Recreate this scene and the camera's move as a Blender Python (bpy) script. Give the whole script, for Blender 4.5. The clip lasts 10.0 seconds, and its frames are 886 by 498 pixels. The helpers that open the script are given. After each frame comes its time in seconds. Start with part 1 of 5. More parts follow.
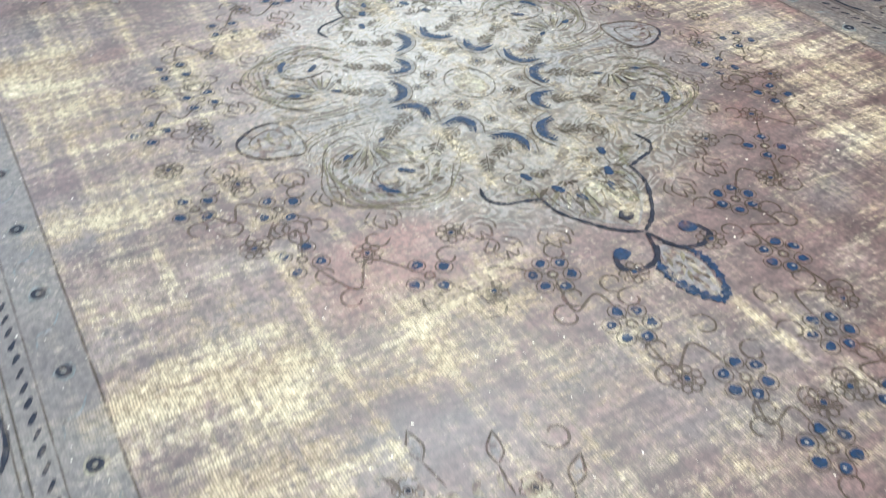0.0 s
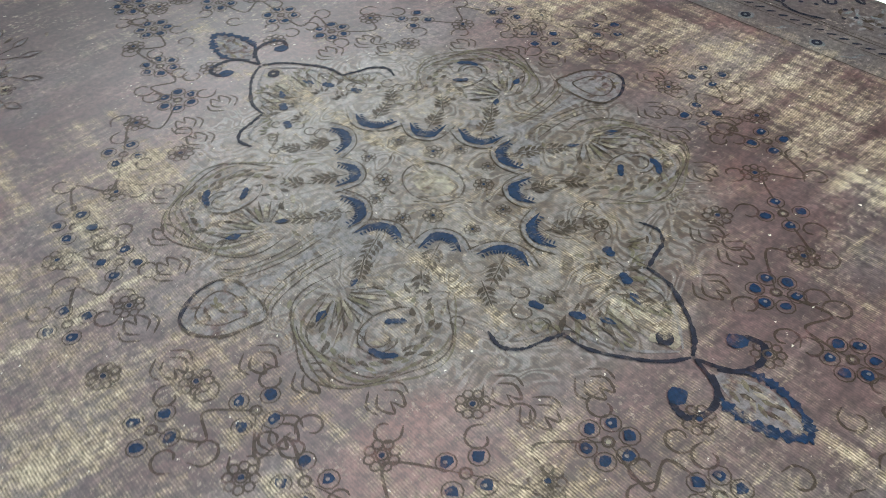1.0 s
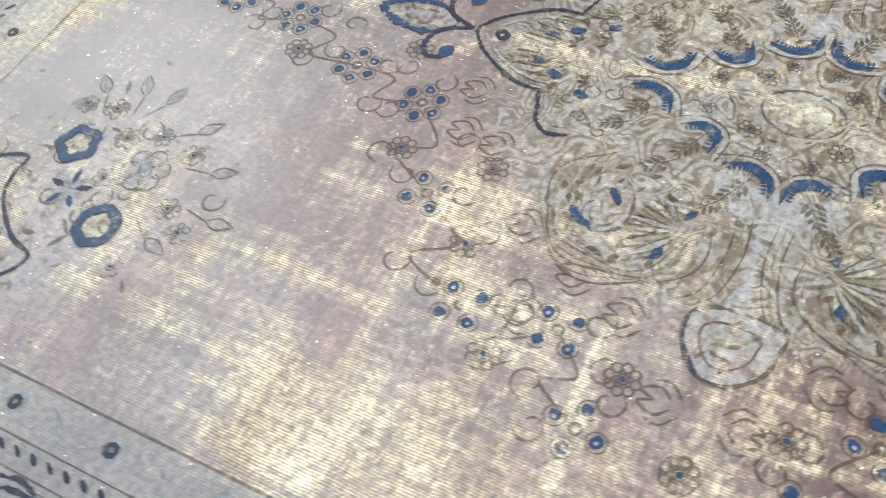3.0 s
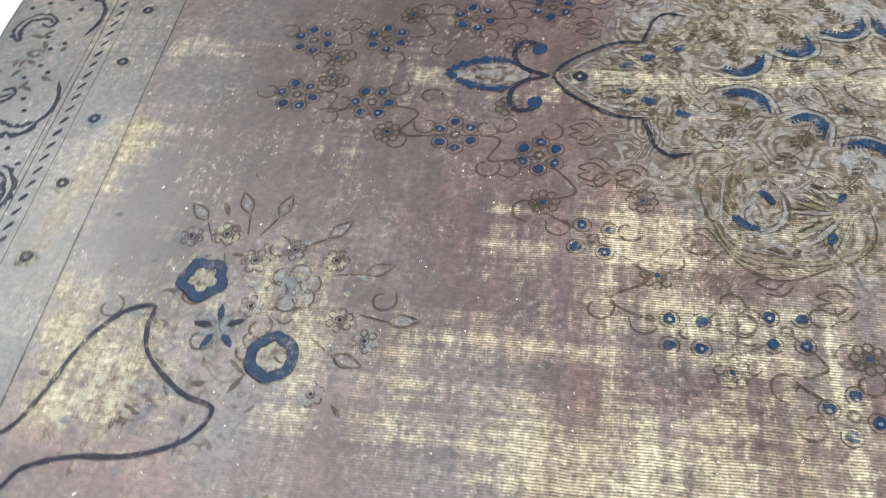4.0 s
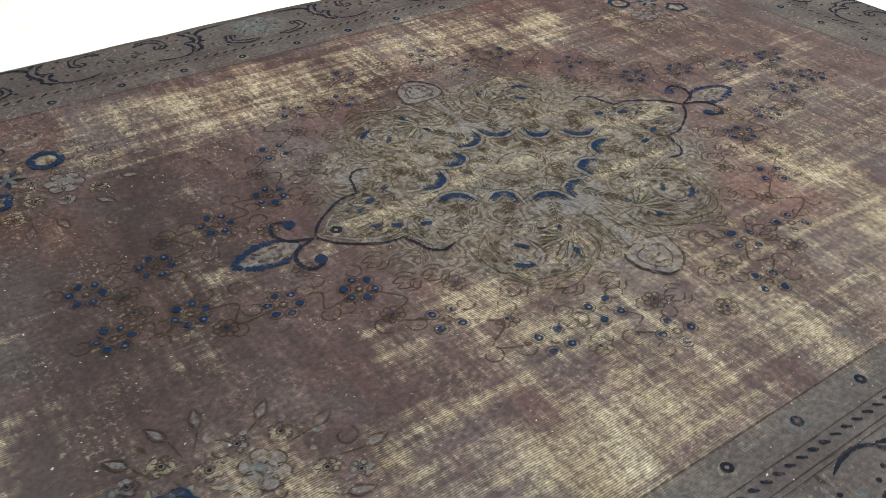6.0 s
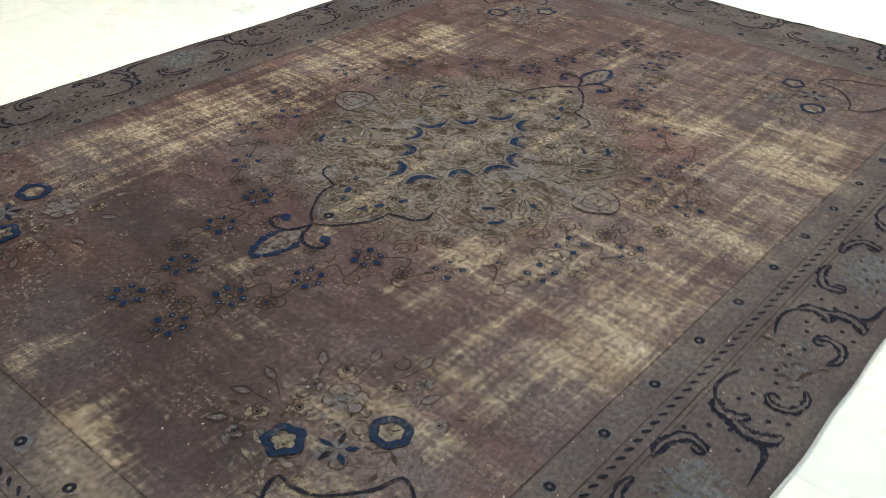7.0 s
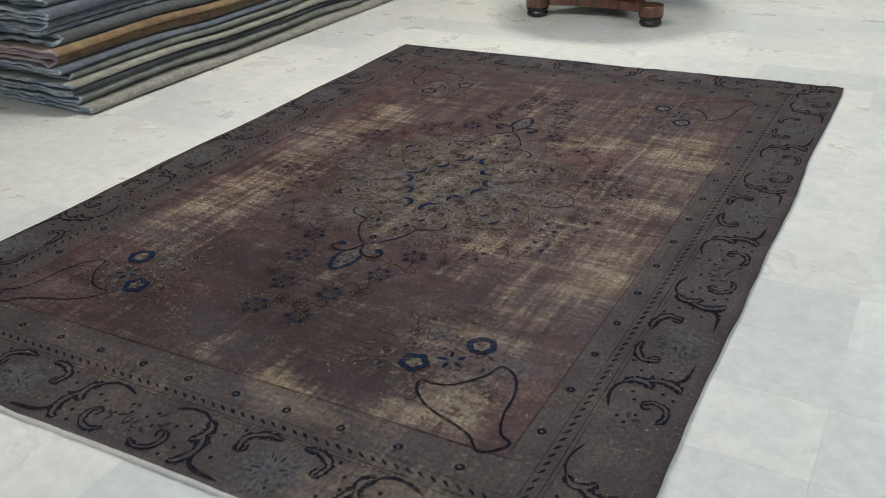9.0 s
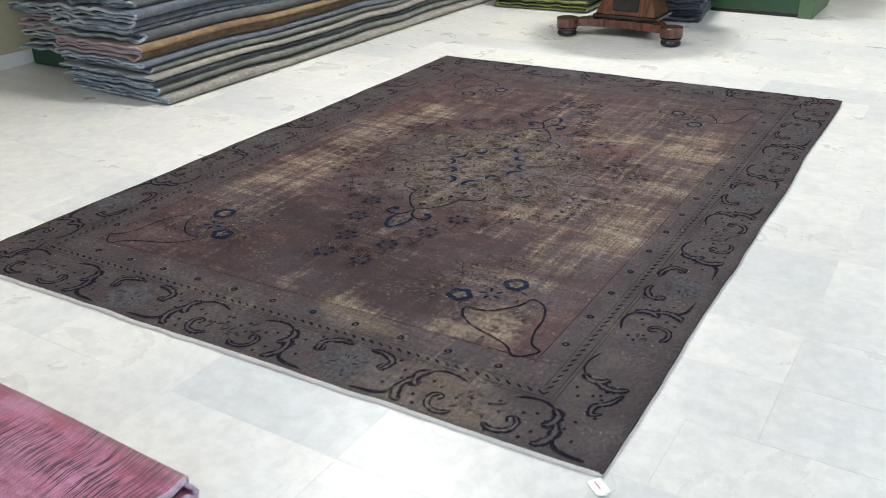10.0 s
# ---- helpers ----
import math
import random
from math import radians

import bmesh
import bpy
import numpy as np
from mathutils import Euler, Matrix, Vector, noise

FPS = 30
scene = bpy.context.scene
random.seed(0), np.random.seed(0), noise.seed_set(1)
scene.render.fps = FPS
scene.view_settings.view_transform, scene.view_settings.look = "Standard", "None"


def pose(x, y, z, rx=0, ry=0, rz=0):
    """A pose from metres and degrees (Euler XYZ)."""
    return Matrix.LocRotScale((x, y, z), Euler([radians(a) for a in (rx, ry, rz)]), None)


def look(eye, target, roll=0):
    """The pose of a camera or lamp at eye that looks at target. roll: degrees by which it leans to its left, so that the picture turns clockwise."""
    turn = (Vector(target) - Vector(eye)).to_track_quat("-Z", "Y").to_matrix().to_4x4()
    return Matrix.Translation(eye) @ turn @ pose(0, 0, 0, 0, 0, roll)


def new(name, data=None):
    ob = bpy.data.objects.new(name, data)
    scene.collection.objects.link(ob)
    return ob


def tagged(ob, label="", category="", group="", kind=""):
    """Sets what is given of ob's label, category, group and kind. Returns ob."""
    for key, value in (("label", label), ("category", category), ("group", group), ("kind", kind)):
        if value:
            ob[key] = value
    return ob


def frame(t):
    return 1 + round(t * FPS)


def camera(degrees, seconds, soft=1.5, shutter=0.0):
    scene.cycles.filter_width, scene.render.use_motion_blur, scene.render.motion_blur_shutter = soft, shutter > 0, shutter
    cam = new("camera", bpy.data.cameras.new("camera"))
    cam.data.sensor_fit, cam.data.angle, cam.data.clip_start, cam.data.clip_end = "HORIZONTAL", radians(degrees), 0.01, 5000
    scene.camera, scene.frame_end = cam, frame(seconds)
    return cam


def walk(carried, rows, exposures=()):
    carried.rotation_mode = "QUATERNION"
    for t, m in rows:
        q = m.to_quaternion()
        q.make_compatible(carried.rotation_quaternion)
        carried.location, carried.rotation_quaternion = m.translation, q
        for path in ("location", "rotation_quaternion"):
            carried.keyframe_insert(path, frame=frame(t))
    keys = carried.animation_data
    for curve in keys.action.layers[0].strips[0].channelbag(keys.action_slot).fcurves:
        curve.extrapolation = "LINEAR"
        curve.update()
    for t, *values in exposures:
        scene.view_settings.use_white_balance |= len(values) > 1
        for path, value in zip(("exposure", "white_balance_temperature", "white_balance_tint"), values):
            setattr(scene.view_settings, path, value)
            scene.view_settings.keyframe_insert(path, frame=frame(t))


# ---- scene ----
cam = camera(53.6, 10.0, soft=0.95, shutter=0.3)
PATH = [
    (0, (0.953, 1.5, 1.025), (0.178, 0.193, -0.276), 0.9),
    (0.5, (0.864, 1.241, 1.075), (0.026, -0.015, -0.236), -2.1),
    (1, (0.86, 1.049, 1.079), (-0.083, -0.079, -0.276), -2.7),
    (1.5, (0.999, 0.789, 1.113), (-0.03, -0.165, -0.313), -2.4),
    (2, (1.081, 0.545, 1.107), (0.077, -0.255, -0.427), -4.5),
    (2.5, (1.108, 0.219, 1.111), (0.153, -0.506, -0.49), -7.0),
    (3, (1.18, 0.004, 1.143), (0.201, -0.638, -0.478), -8.4),
    (3.2, (1.248, -0.109, 1.169), (0.232, -0.706, -0.447), -8.6),
    (4.3, (1.34, -0.675, 1.186), (0.055, -0.765, -0.344), -4.5),
    (4.5, (1.35, -0.738, 1.193), (0.005, -0.654, -0.285), -2.3),
    (5, (1.46, -0.908, 1.244), (0.084, -0.402, -0.116), 0.1),
    (5.5, (1.537, -1.085, 1.259), (0.191, -0.33, -0.013), 0.7),
    (5.7, (1.507, -1.174, 1.237), (0.183, -0.34, -0.009), 1.2),
    (6.8, (1.547, -1.792, 1.273), (0.402, -0.617, 0.13), 2.0),
    (7, (1.553, -1.874, 1.296), (0.474, -0.631, 0.16), 1.6),
    (7.5, (1.425, -2.064, 1.292), (0.435, -0.746, 0.159), -1.9),
    (8, (1.421, -2.298, 1.4), (0.466, -0.944, 0.279), -4.3),
    (8.5, (1.532, -2.624, 1.479), (0.628, -1.179, 0.433), -5.0),
    (9, (1.691, -2.905, 1.48), (0.788, -1.388, 0.539), -2.7),
    (9.5, (1.824, -3.174, 1.479), (0.897, -1.649, 0.576), -1.1),
    (10, (1.909, -3.452, 1.47), (0.953, -1.926, 0.599), -1.3),
]
EXPOSURES = [
    (0.0, 1.6, 5170, -8), (0.5, 1.05, 5220, -7), (1.0, 0.79, 5270, -6), (1.5, 1.36, 5270, -6), (2.0, 1.6, 5270, -6), (2.5, 1.75, 5270, -6), (3.2, 1.9, 5320, -6), (4.3, 1.47, 5330, -7),
    (5.0, 1.69, 5380, -7), (5.7, 1.0, 5580, -6), (6.8, 0.55, 5780, -3), (7.5, 0.42, 5940, 2), (8.0, 0.42, 5890, 3), (8.5, -0.25, 5930, 6), (9.0, -0.33, 5680, 6), (9.5, 0.21, 5600, 7), (10.0, 0.14, 5600, 8),
]
walk(cam, [(t, look(eye, target, roll)) for t, eye, target, roll in PATH], EXPOSURES)

# ---- light ----
world = bpy.data.worlds.new("world")
scene.world = world
world.use_nodes = True
wn = world.node_tree
sky = wn.nodes.new("ShaderNodeTexSky")
sky.sky_type, sky.sun_disc, sky.sun_elevation, sky.sun_rotation = "NISHITA", False, radians(40), radians(150)
wn.links.new(sky.outputs[0], wn.nodes["Background"].inputs[0])
wn.nodes["Background"].inputs[1].default_value = 0.12

ROOM_X0, ROOM_X1, ROOM_Y0, ROOM_Y1, ROOM_H = -3.87, 4.6, -6.5, 6.4, 3.0
LAMPS = [(-1.0, -2.6), (2.0, -2.6), (-1.0, 0.5), (2.0, 0.7), (-0.6, 3.65), (2.3, 3.8)]
WATTS = [31, 20, 82, 26, 92, 42]
for (lx, ly), watts in zip(LAMPS, WATTS):
    d = bpy.data.lights.new("ceiling_lamp_light", "AREA")
    d.shape, d.size, d.size_y, d.energy, d.color = "RECTANGLE", 0.8, 0.25, watts, (1.0, 0.885, 0.72) if lx < 0 else (0.98, 0.97, 0.93)
    new("ceiling_lamp_light", d).matrix_world = look((lx, ly, ROOM_H - 0.075), (lx, ly, 0))
d = bpy.data.lights.new("shopfront_daylight", "AREA")
d.shape, d.size, d.size_y, d.energy, d.color = "RECTANGLE", 3.6, 2.3, 62.0, (0.72, 0.88, 1.0)
new("shopfront_daylight", d).matrix_world = look((1.9, ROOM_Y0 + 0.03, 1.3), (1.5, 0, 0.6))


# ---- material tools ----
class Nodes:
    """A small writer of node trees: every call adds one node and gives its output."""

    def __init__(self, tree):
        self.t = tree

    def add(self, kind):
        return self.t.nodes.new(kind)

    def put(self, socket, value):
        if isinstance(value, bpy.types.NodeSocket):
            self.t.links.new(value, socket)
        elif isinstance(value, (tuple, list)) and len(value) == 3 and socket.type == "RGBA":
            socket.default_value = (*value, 1)
        else:
            socket.default_value = value

    def math(self, op, a, b=0.0, c=0.0, clamp=False):
        n = self.add("ShaderNodeMath")
        n.operation, n.use_clamp = op, clamp
        for s, v in zip(n.inputs, (a, b, c)):
            self.put(s, v)
        return n.outputs[0]

    def mix(self, f, a, b, blend="MIX"):
        n = self.add("ShaderNodeMix")
        n.data_type, n.blend_type = "RGBA", blend
        for k, v in ((0, f), (6, a), (7, b)):
            self.put(n.inputs[k], v)
        return n.outputs[2]

    def place(self, scale=(1, 1, 1), shift=(0, 0, 0), local=False):
        src = self.add("ShaderNodeTexCoord").outputs["Object"] if local else self.add("ShaderNodeNewGeometry").outputs["Position"]
        m = self.add("ShaderNodeMapping")
        self.put(m.inputs["Vector"], src)
        m.inputs["Scale"].default_value, m.inputs["Location"].default_value = scale, shift
        return m.outputs[0]

    def noise(self, vec, scale=1.0, detail=3.0, rough=0.55, warp=0.0):
        n = self.add("ShaderNodeTexNoise")
        for k, v in (("Vector", vec), ("Scale", scale), ("Detail", detail), ("Roughness", rough), ("Distortion", warp)):
            self.put(n.inputs[k], v)
        return n.outputs[0]

    def step(self, v, lo, hi, a=0.0, b=1.0):
        n = self.add("ShaderNodeMapRange")
        n.interpolation_type = "SMOOTHSTEP"
        for k, x in enumerate((v, lo, hi, a, b)):
            self.put(n.inputs[k], x)
        return n.outputs[0]

    def ramp(self, v, stops):
        n = self.add("ShaderNodeValToRGB")
        self.put(n.inputs[0], v)
        e = n.color_ramp.elements
        while len(e) < len(stops):
            e.new(0.5)
        for el, (p, c) in zip(e, stops):
            el.position, el.color = p, (*c, 1)
        return n.outputs[0]

    def bump(self, height, strength=0.3, distance=0.002):
        n = self.add("ShaderNodeBump")
        for k, v in (("Height", height), ("Strength", strength), ("Distance", distance)):
            self.put(n.inputs[k], v)
        return n.outputs[0]


def material(name):
    m = bpy.data.materials.new(name)
    m.use_nodes = True
    return m, Nodes(m.node_tree), m.node_tree.nodes["Principled BSDF"]


def finish(n, bsdf, color, rough=0.6, normal=None, **more):
    n.put(bsdf.inputs["Base Color"], color)
    n.put(bsdf.inputs["Roughness"], rough)
    if normal is not None:
        n.put(bsdf.inputs["Normal"], normal)
    for key, value in more.items():
        n.put(bsdf.inputs[key.replace("_", " ")], value)


def plain(name, color, rough=0.6, grain=30.0, amount=0.15, bump=0.1, local=False, **more):
    """Paint, paper, plaster and the like: one colour with a grain at two sizes and a fine relief."""
    m, n, b = material(name)
    v = n.place(local=local)
    big, fine = n.noise(v, grain * 0.15, 3), n.noise(v, grain, 4)
    k = n.math("ADD", n.math("MULTIPLY", big, amount), n.math("MULTIPLY", fine, amount))
    dark = tuple(c * (1 - amount) for c in color)
    light = tuple(min(1, c * (1 + amount)) for c in color)
    finish(n, b, n.mix(n.math("DIVIDE", k, 2 * amount), dark, light), rough, n.bump(fine, bump), **more)
    return m


# ---- the worn pile of the large rug ----
RUG_X, RUG_Y, RUG_TOP = 1.287, 1.843, 0.0075


def skew(x, y):
    """The rug lies slightly out of square, more so towards its ends."""
    q = min(1.0, max(0.0, (abs(y) - 0.7) / 0.5))
    return x, y + x * (0.008 + 0.025 * q * q * (3 - 2 * q))


def pile_group():
    g = bpy.data.node_groups.new("worn_pile", "ShaderNodeTree")
    for nm, kind in (("Color", "NodeSocketColor"), ("Wear", "NodeSocketFloat"), ("Height", "NodeSocketFloat")):
        g.interface.new_socket(nm, in_out="OUTPUT", socket_type=kind)
    n = Nodes(g)
    out = n.add("NodeGroupOutput")
    p = n.place()
    xyz = n.add("ShaderNodeSeparateXYZ")
    n.put(xyz.inputs[0], p)
    x, y = xyz.outputs[0], xyz.outputs[1]
    # dye: slow bands across and along, mauve to plum to rust
    slow = n.noise(n.place((1.3, 2.4, 1)), 1.0, 4, 0.6)
    band = n.noise(n.place((0.9, 7.0, 1), (3, 1, 0)), 1.0, 4, 0.6)
    along = n.noise(n.place((8.0, 0.8, 1), (7, 2, 0)), 1.0, 4, 0.6)
    dye = n.math("ADD", n.math("MULTIPLY", slow, 0.45), n.math("ADD", n.math("MULTIPLY", band, 0.35), n.math("MULTIPLY", along, 0.2)))
    field = n.ramp(dye, [(0.36, (0.018, 0.0080, 0.0085)), (0.46, (0.030, 0.0148, 0.0155)), (0.54, (0.043, 0.0238, 0.0245)), (0.62, (0.058, 0.040, 0.040)), (0.70, (0.096, 0.074, 0.067))])
    brush = n.noise(n.place((9, 60, 1), (6, 6, 0)), 1.0, 4, 0.65)
    field = n.mix(1.0, field, n.math("MULTIPLY", n.step(brush, 0.3, 0.7, 0.84, 1.18), n.step(n.noise(n.place((13, 15, 1), (8, 3, 0)), 1.0, 6, 0.68), 0.32, 0.68, 0.68, 1.36)), "MULTIPLY")
    rust = n.step(n.noise(n.place((1.6, 3.2, 1), (11, 5, 0)), 1.0, 3), 0.55, 0.72)
    field = n.mix(n.math("MULTIPLY", rust, 0.5), field, (0.082, 0.034, 0.028))
    blue = n.step(n.noise(n.place((2.0, 2.6, 1), (1, 9, 0)), 1.0, 4, 0.6), 0.46, 0.68)
    field = n.mix(n.math("MULTIPLY", blue, 0.42), field, (0.058, 0.053, 0.060))

    # a stretch of deeper dye; dimmer light at that end is painted in
    deep_x, deep_y = n.math("DIVIDE", n.math("SUBTRACT", x, 0.02), 0.62), n.math("DIVIDE", n.math("ADD", y, 1.15), 0.42)
    deep = n.math("ADD", n.math("ADD", n.math("MULTIPLY", deep_x, deep_x), n.math("MULTIPLY", deep_y, deep_y)), n.math("MULTIPLY", slow, 1.2))
    field = n.mix(1.0, field, n.step(deep, 0.9, 2.0, 0.62, 1.0), "MULTIPLY")

    # worn stretches: each a soft box in x and y
    warp_a, warp_b = n.noise(n.place((2.2, 3.5, 1), (9, 2, 0)), 1.0, 4, 0.65), n.noise(n.place((3, 2.2, 1), (2, 7, 0)), 1.0, 4, 0.65)
    x = n.math("ADD", x, n.math("MULTIPLY", n.math("SUBTRACT", warp_a, 0.5), 0.30))
    y = n.math("ADD", y, n.math("MULTIPLY", n.math("SUBTRACT", warp_b, 0.5), 0.36))

    def box(x, cx, wx, cy, wy, soft=0.16):
        a = n.step(n.math("ABSOLUTE", n.math("SUBTRACT", x, cx)), wx + soft * 0.6, max(wx - soft, 0.0))
        c = n.step(n.math("ABSOLUTE", n.math("SUBTRACT", y, cy)), wy + soft * 1.6, max(wy - soft * 1.6, 0.0))
        return n.math("MULTIPLY", a, c)

    warped, worn = x, None
    straight = n.math("ADD", xyz.outputs[0], n.math("MULTIPLY", n.math("SUBTRACT", warp_a, 0.5), 0.05))
    for cx, wx, cy, wy, soft, amount in WORN:
        x = straight if wx < 0.025 else warped
        part_mask = n.math("MULTIPLY", box(x, cx, wx, cy, wy, soft), amount)
        worn = part_mask if worn is None else n.math("MAXIMUM", worn, part_mask)
    streak = n.noise(n.place((3.6, 15.0, 1), (2, 4, 0)), 1.0, 7, 0.72)
    streak2 = n.noise(n.place((22.0, 0.9, 1), (5, 3, 0)), 1.0, 6, 0.66)
    patch = n.noise(n.place((4.0, 6.5, 1), (8, 8, 0)), 1.0, 8, 0.72)
    tex = n.math("ADD", n.math("MULTIPLY", streak, 0.36), n.math("ADD", n.math("MULTIPLY", streak2, 0.32), n.math("MULTIPLY", patch, 0.32)))
    x, y = xyz.outputs[0], xyz.outputs[1]
    tex = n.math("ADD", n.math("MULTIPLY", n.math("SUBTRACT", tex, 0.5), 2.7), 0.5)
    bars = n.noise(n.place((2.2, 30.0, 1), (6, 2, 0)), 1.0, 5, 0.7)
    rows_y = n.noise(n.place((38.0, 2.0, 1), (1, 6, 0)), 1.0, 5, 0.7)
    tex = n.math("ADD", tex, n.math("MULTIPLY", n.math("SUBTRACT", n.math("ADD", bars, rows_y), 1.0), 0.75))
    fine = n.noise(n.place((17, 105, 1), (4, 1, 0)), 1.0, 5, 0.7)
    crumb = n.noise(n.place((60, 72, 1), (3, 8, 0)), 1.0, 5, 0.8)
    thin = n.math("ADD", tex, n.math("MULTIPLY", worn, 0.46))
    frayed = n.math("ADD", thin, n.math("ADD", n.math("MULTIPLY", n.math("SUBTRACT", fine, 0.5), 0.8), n.math("MULTIPLY", n.math("SUBTRACT", crumb, 0.5), 1.9)))
    wear = n.math("ADD", n.math("MULTIPLY", n.step(thin, 0.55, 1.20), 0.58), n.math("MULTIPLY", n.step(frayed, 0.76, 1.02), 0.40))
    # guard stripes and border keep their pile: duller, greyer
    edge = n.math("MAXIMUM", n.step(n.math("ABSOLUTE", x), 0.948, 0.962), n.step(n.math("ABSOLUTE", n.math("SUBTRACT", y, n.math("MULTIPLY", x, 0.033))), 1.436, 1.452))
    grey = n.ramp(n.noise(n.place((5, 6, 1), (4, 4, 0)), 1.0, 4), [(0.3, (0.027, 0.021, 0.022)), (0.5, (0.041, 0.034, 0.035)), (0.72, (0.061, 0.052, 0.048))])
    field = n.mix(n.math("MULTIPLY", edge, 0.82), field, grey)
    # centre ground round the medallion: olive and lilac grey
    rx, ry = n.math("DIVIDE", x, 0.50), n.math("DIVIDE", y, 0.58)
    rr = n.math("ADD", n.math("MULTIPLY", rx, rx), n.math("MULTIPLY", ry, ry))
    mid = n.step(n.math("ADD", rr, n.math("MULTIPLY", patch, 1.5)), 1.95, 1.05)
    ground = n.ramp(n.noise(n.place((11, 11, 1), (6, 1, 0)), 1.0, 5, 0.6, 0.8), [(0.38, (0.032, 0.022, 0.011)), (0.49, (0.050, 0.037, 0.024)), (0.60, (0.080, 0.070, 0.066))])
    field = n.mix(n.math("MULTIPLY", mid, 0.70), field, ground)
    wear = n.math("MULTIPLY", wear, n.math("SUBTRACT", 1.0, n.math("MULTIPLY", edge, 0.5)))
    # fine drawing of stems and leaves: contour lines of a curling noise
    swirl = n.noise(n.place((1, 1, 1), (3, 3, 0)), 9.0, 1.3, 0.5, 1.7)
    lines = n.math("SINE", n.math("MULTIPLY", swirl, 46.0))
    wear2 = n.noise(n.place((1, 1, 1), (5, 0, 0)), 22.0, 3, 0.6)
    hx, hy = n.math("SUBTRACT", n.math("ABSOLUTE", x), 0.66), n.math("SUBTRACT", n.math("ABSOLUTE", y), 1.12)
    hh = n.math("ADD", n.math("MULTIPLY", hx, hx), n.math("MULTIPLY", hy, hy))
    drawn = n.math("MAXIMUM", n.step(n.math("ADD", rr, n.math("MULTIPLY", patch, 0.3)), 1.18, 0.95), n.math("MULTIPLY", n.step(n.math("ADD", hh, n.math("MULTIPLY", patch, 0.06)), 0.085, 0.035), 0.45))
    drawn = n.math("MULTIPLY", drawn, n.step(wear2, 0.68, 0.45))
    dark_line = n.math("MULTIPLY", n.step(lines, 0.35, 0.8), n.math("MULTIPLY", drawn, 0.66))
    pale_line = n.math("MULTIPLY", n.step(lines, 0.1, -0.5), n.math("MULTIPLY", drawn, 0.55))
    # bare warps: straw-coloured cords along the length
    wob = n.math("MULTIPLY", n.noise(n.place((3, 9, 1)), 1.0, 2), 0.010)
    cord = n.math("SINE", n.math("MULTIPLY", n.math("ADD", x, wob), 2 * math.pi / 0.0047))
    knots = n.noise(n.place((330, 90, 1)), 1.0, 2)
    cord = n.math("ADD", n.math("MULTIPLY", cord, 0.5), n.math("SUBTRACT", n.math("MULTIPLY", knots, 1.3), 0.65))
    straw = n.ramp(n.noise(n.place((3, 10, 1), (1, 1, 0)), 1.0, 4), [(0.3, (0.165, 0.125, 0.090)), (0.5, (0.232, 0.187, 0.138)), (0.7, (0.300, 0.255, 0.198))])
    # light on the cord crests and shade in the grooves, put into the straw colour
    lit = n.step(cord, -0.6, 0.7, 0.76, 1.10)
    bare = n.mix(1.0, straw, lit, "MULTIPLY")
    mixed = n.mix(n.math("MULTIPLY", wear, n.step(cord, -0.9, 0.3, 0.55, 1.0)), field, bare)
    mixed = n.mix(dark_line, mixed, (0.022, 0.014, 0.008))
    mixed = n.mix(pale_line, mixed, (0.094, 0.086, 0.084))
    # frayed knots and bared wefts: short pale scratches where the pile is thin
    scratch = n.noise(n.place((34, 150, 1), (9, 4, 0)), 1.0, 3, 0.6)
    scratch = n.math("MULTIPLY", n.step(scratch, 0.585, 0.66), n.step(n.math("ADD", n.math("MULTIPLY", worn, 0.5), tex), 0.62, 1.15, 0.0, 0.42))
    scratch = n.math("MULTIPLY", scratch, n.math("SUBTRACT", 1.0, n.math("MULTIPLY", edge, 0.6)))
    mixed = n.mix(scratch, mixed, (0.30, 0.26, 0.205))
    # crumbs of bared foundation, in clusters
    cluster = n.step(n.noise(n.place((5.5, 7.0, 1), (2, 5, 0)), 1.0, 3, 0.6), 0.47, 0.66)
    crumbs = n.math("MULTIPLY", n.step(n.noise(n.place((75, 85, 1), (5, 5, 0)), 1.0, 4, 0.75), 0.54, 0.63), n.math("MULTIPLY", cluster, 0.50))
    mixed = n.mix(crumbs, mixed, (0.200, 0.166, 0.130))
    # pile grain, light and shade of the ribs put into the colour, and lint
    grain = n.noise(n.place((95, 70, 1)), 1.0, 3, 0.7)
    mixed = n.mix(1.0, mixed, n.math("MULTIPLY", n.step(grain, 0.25, 0.75, 0.5, 1.5), n.step(cord, -0.7, 0.7, 0.86, 1.12)), "MULTIPLY")
    speck = n.math("MULTIPLY", n.step(n.noise(n.place((85, 85, 1), (0, 7, 0)), 1.0, 2, 0.6), 0.715, 0.75), 0.75)
    mixed = n.mix(speck, mixed, (0.48, 0.44, 0.38))
    mixed = n.mix(1.0, mixed, (0.99, 0.98, 0.99), "MULTIPLY")
    n.put(out.inputs["Color"], mixed)
    n.put(out.inputs["Wear"], wear)
    n.put(out.inputs["Height"], n.math("ADD", n.math("MULTIPLY", n.math("MULTIPLY", cord, wear), 0.5), grain))
    return g


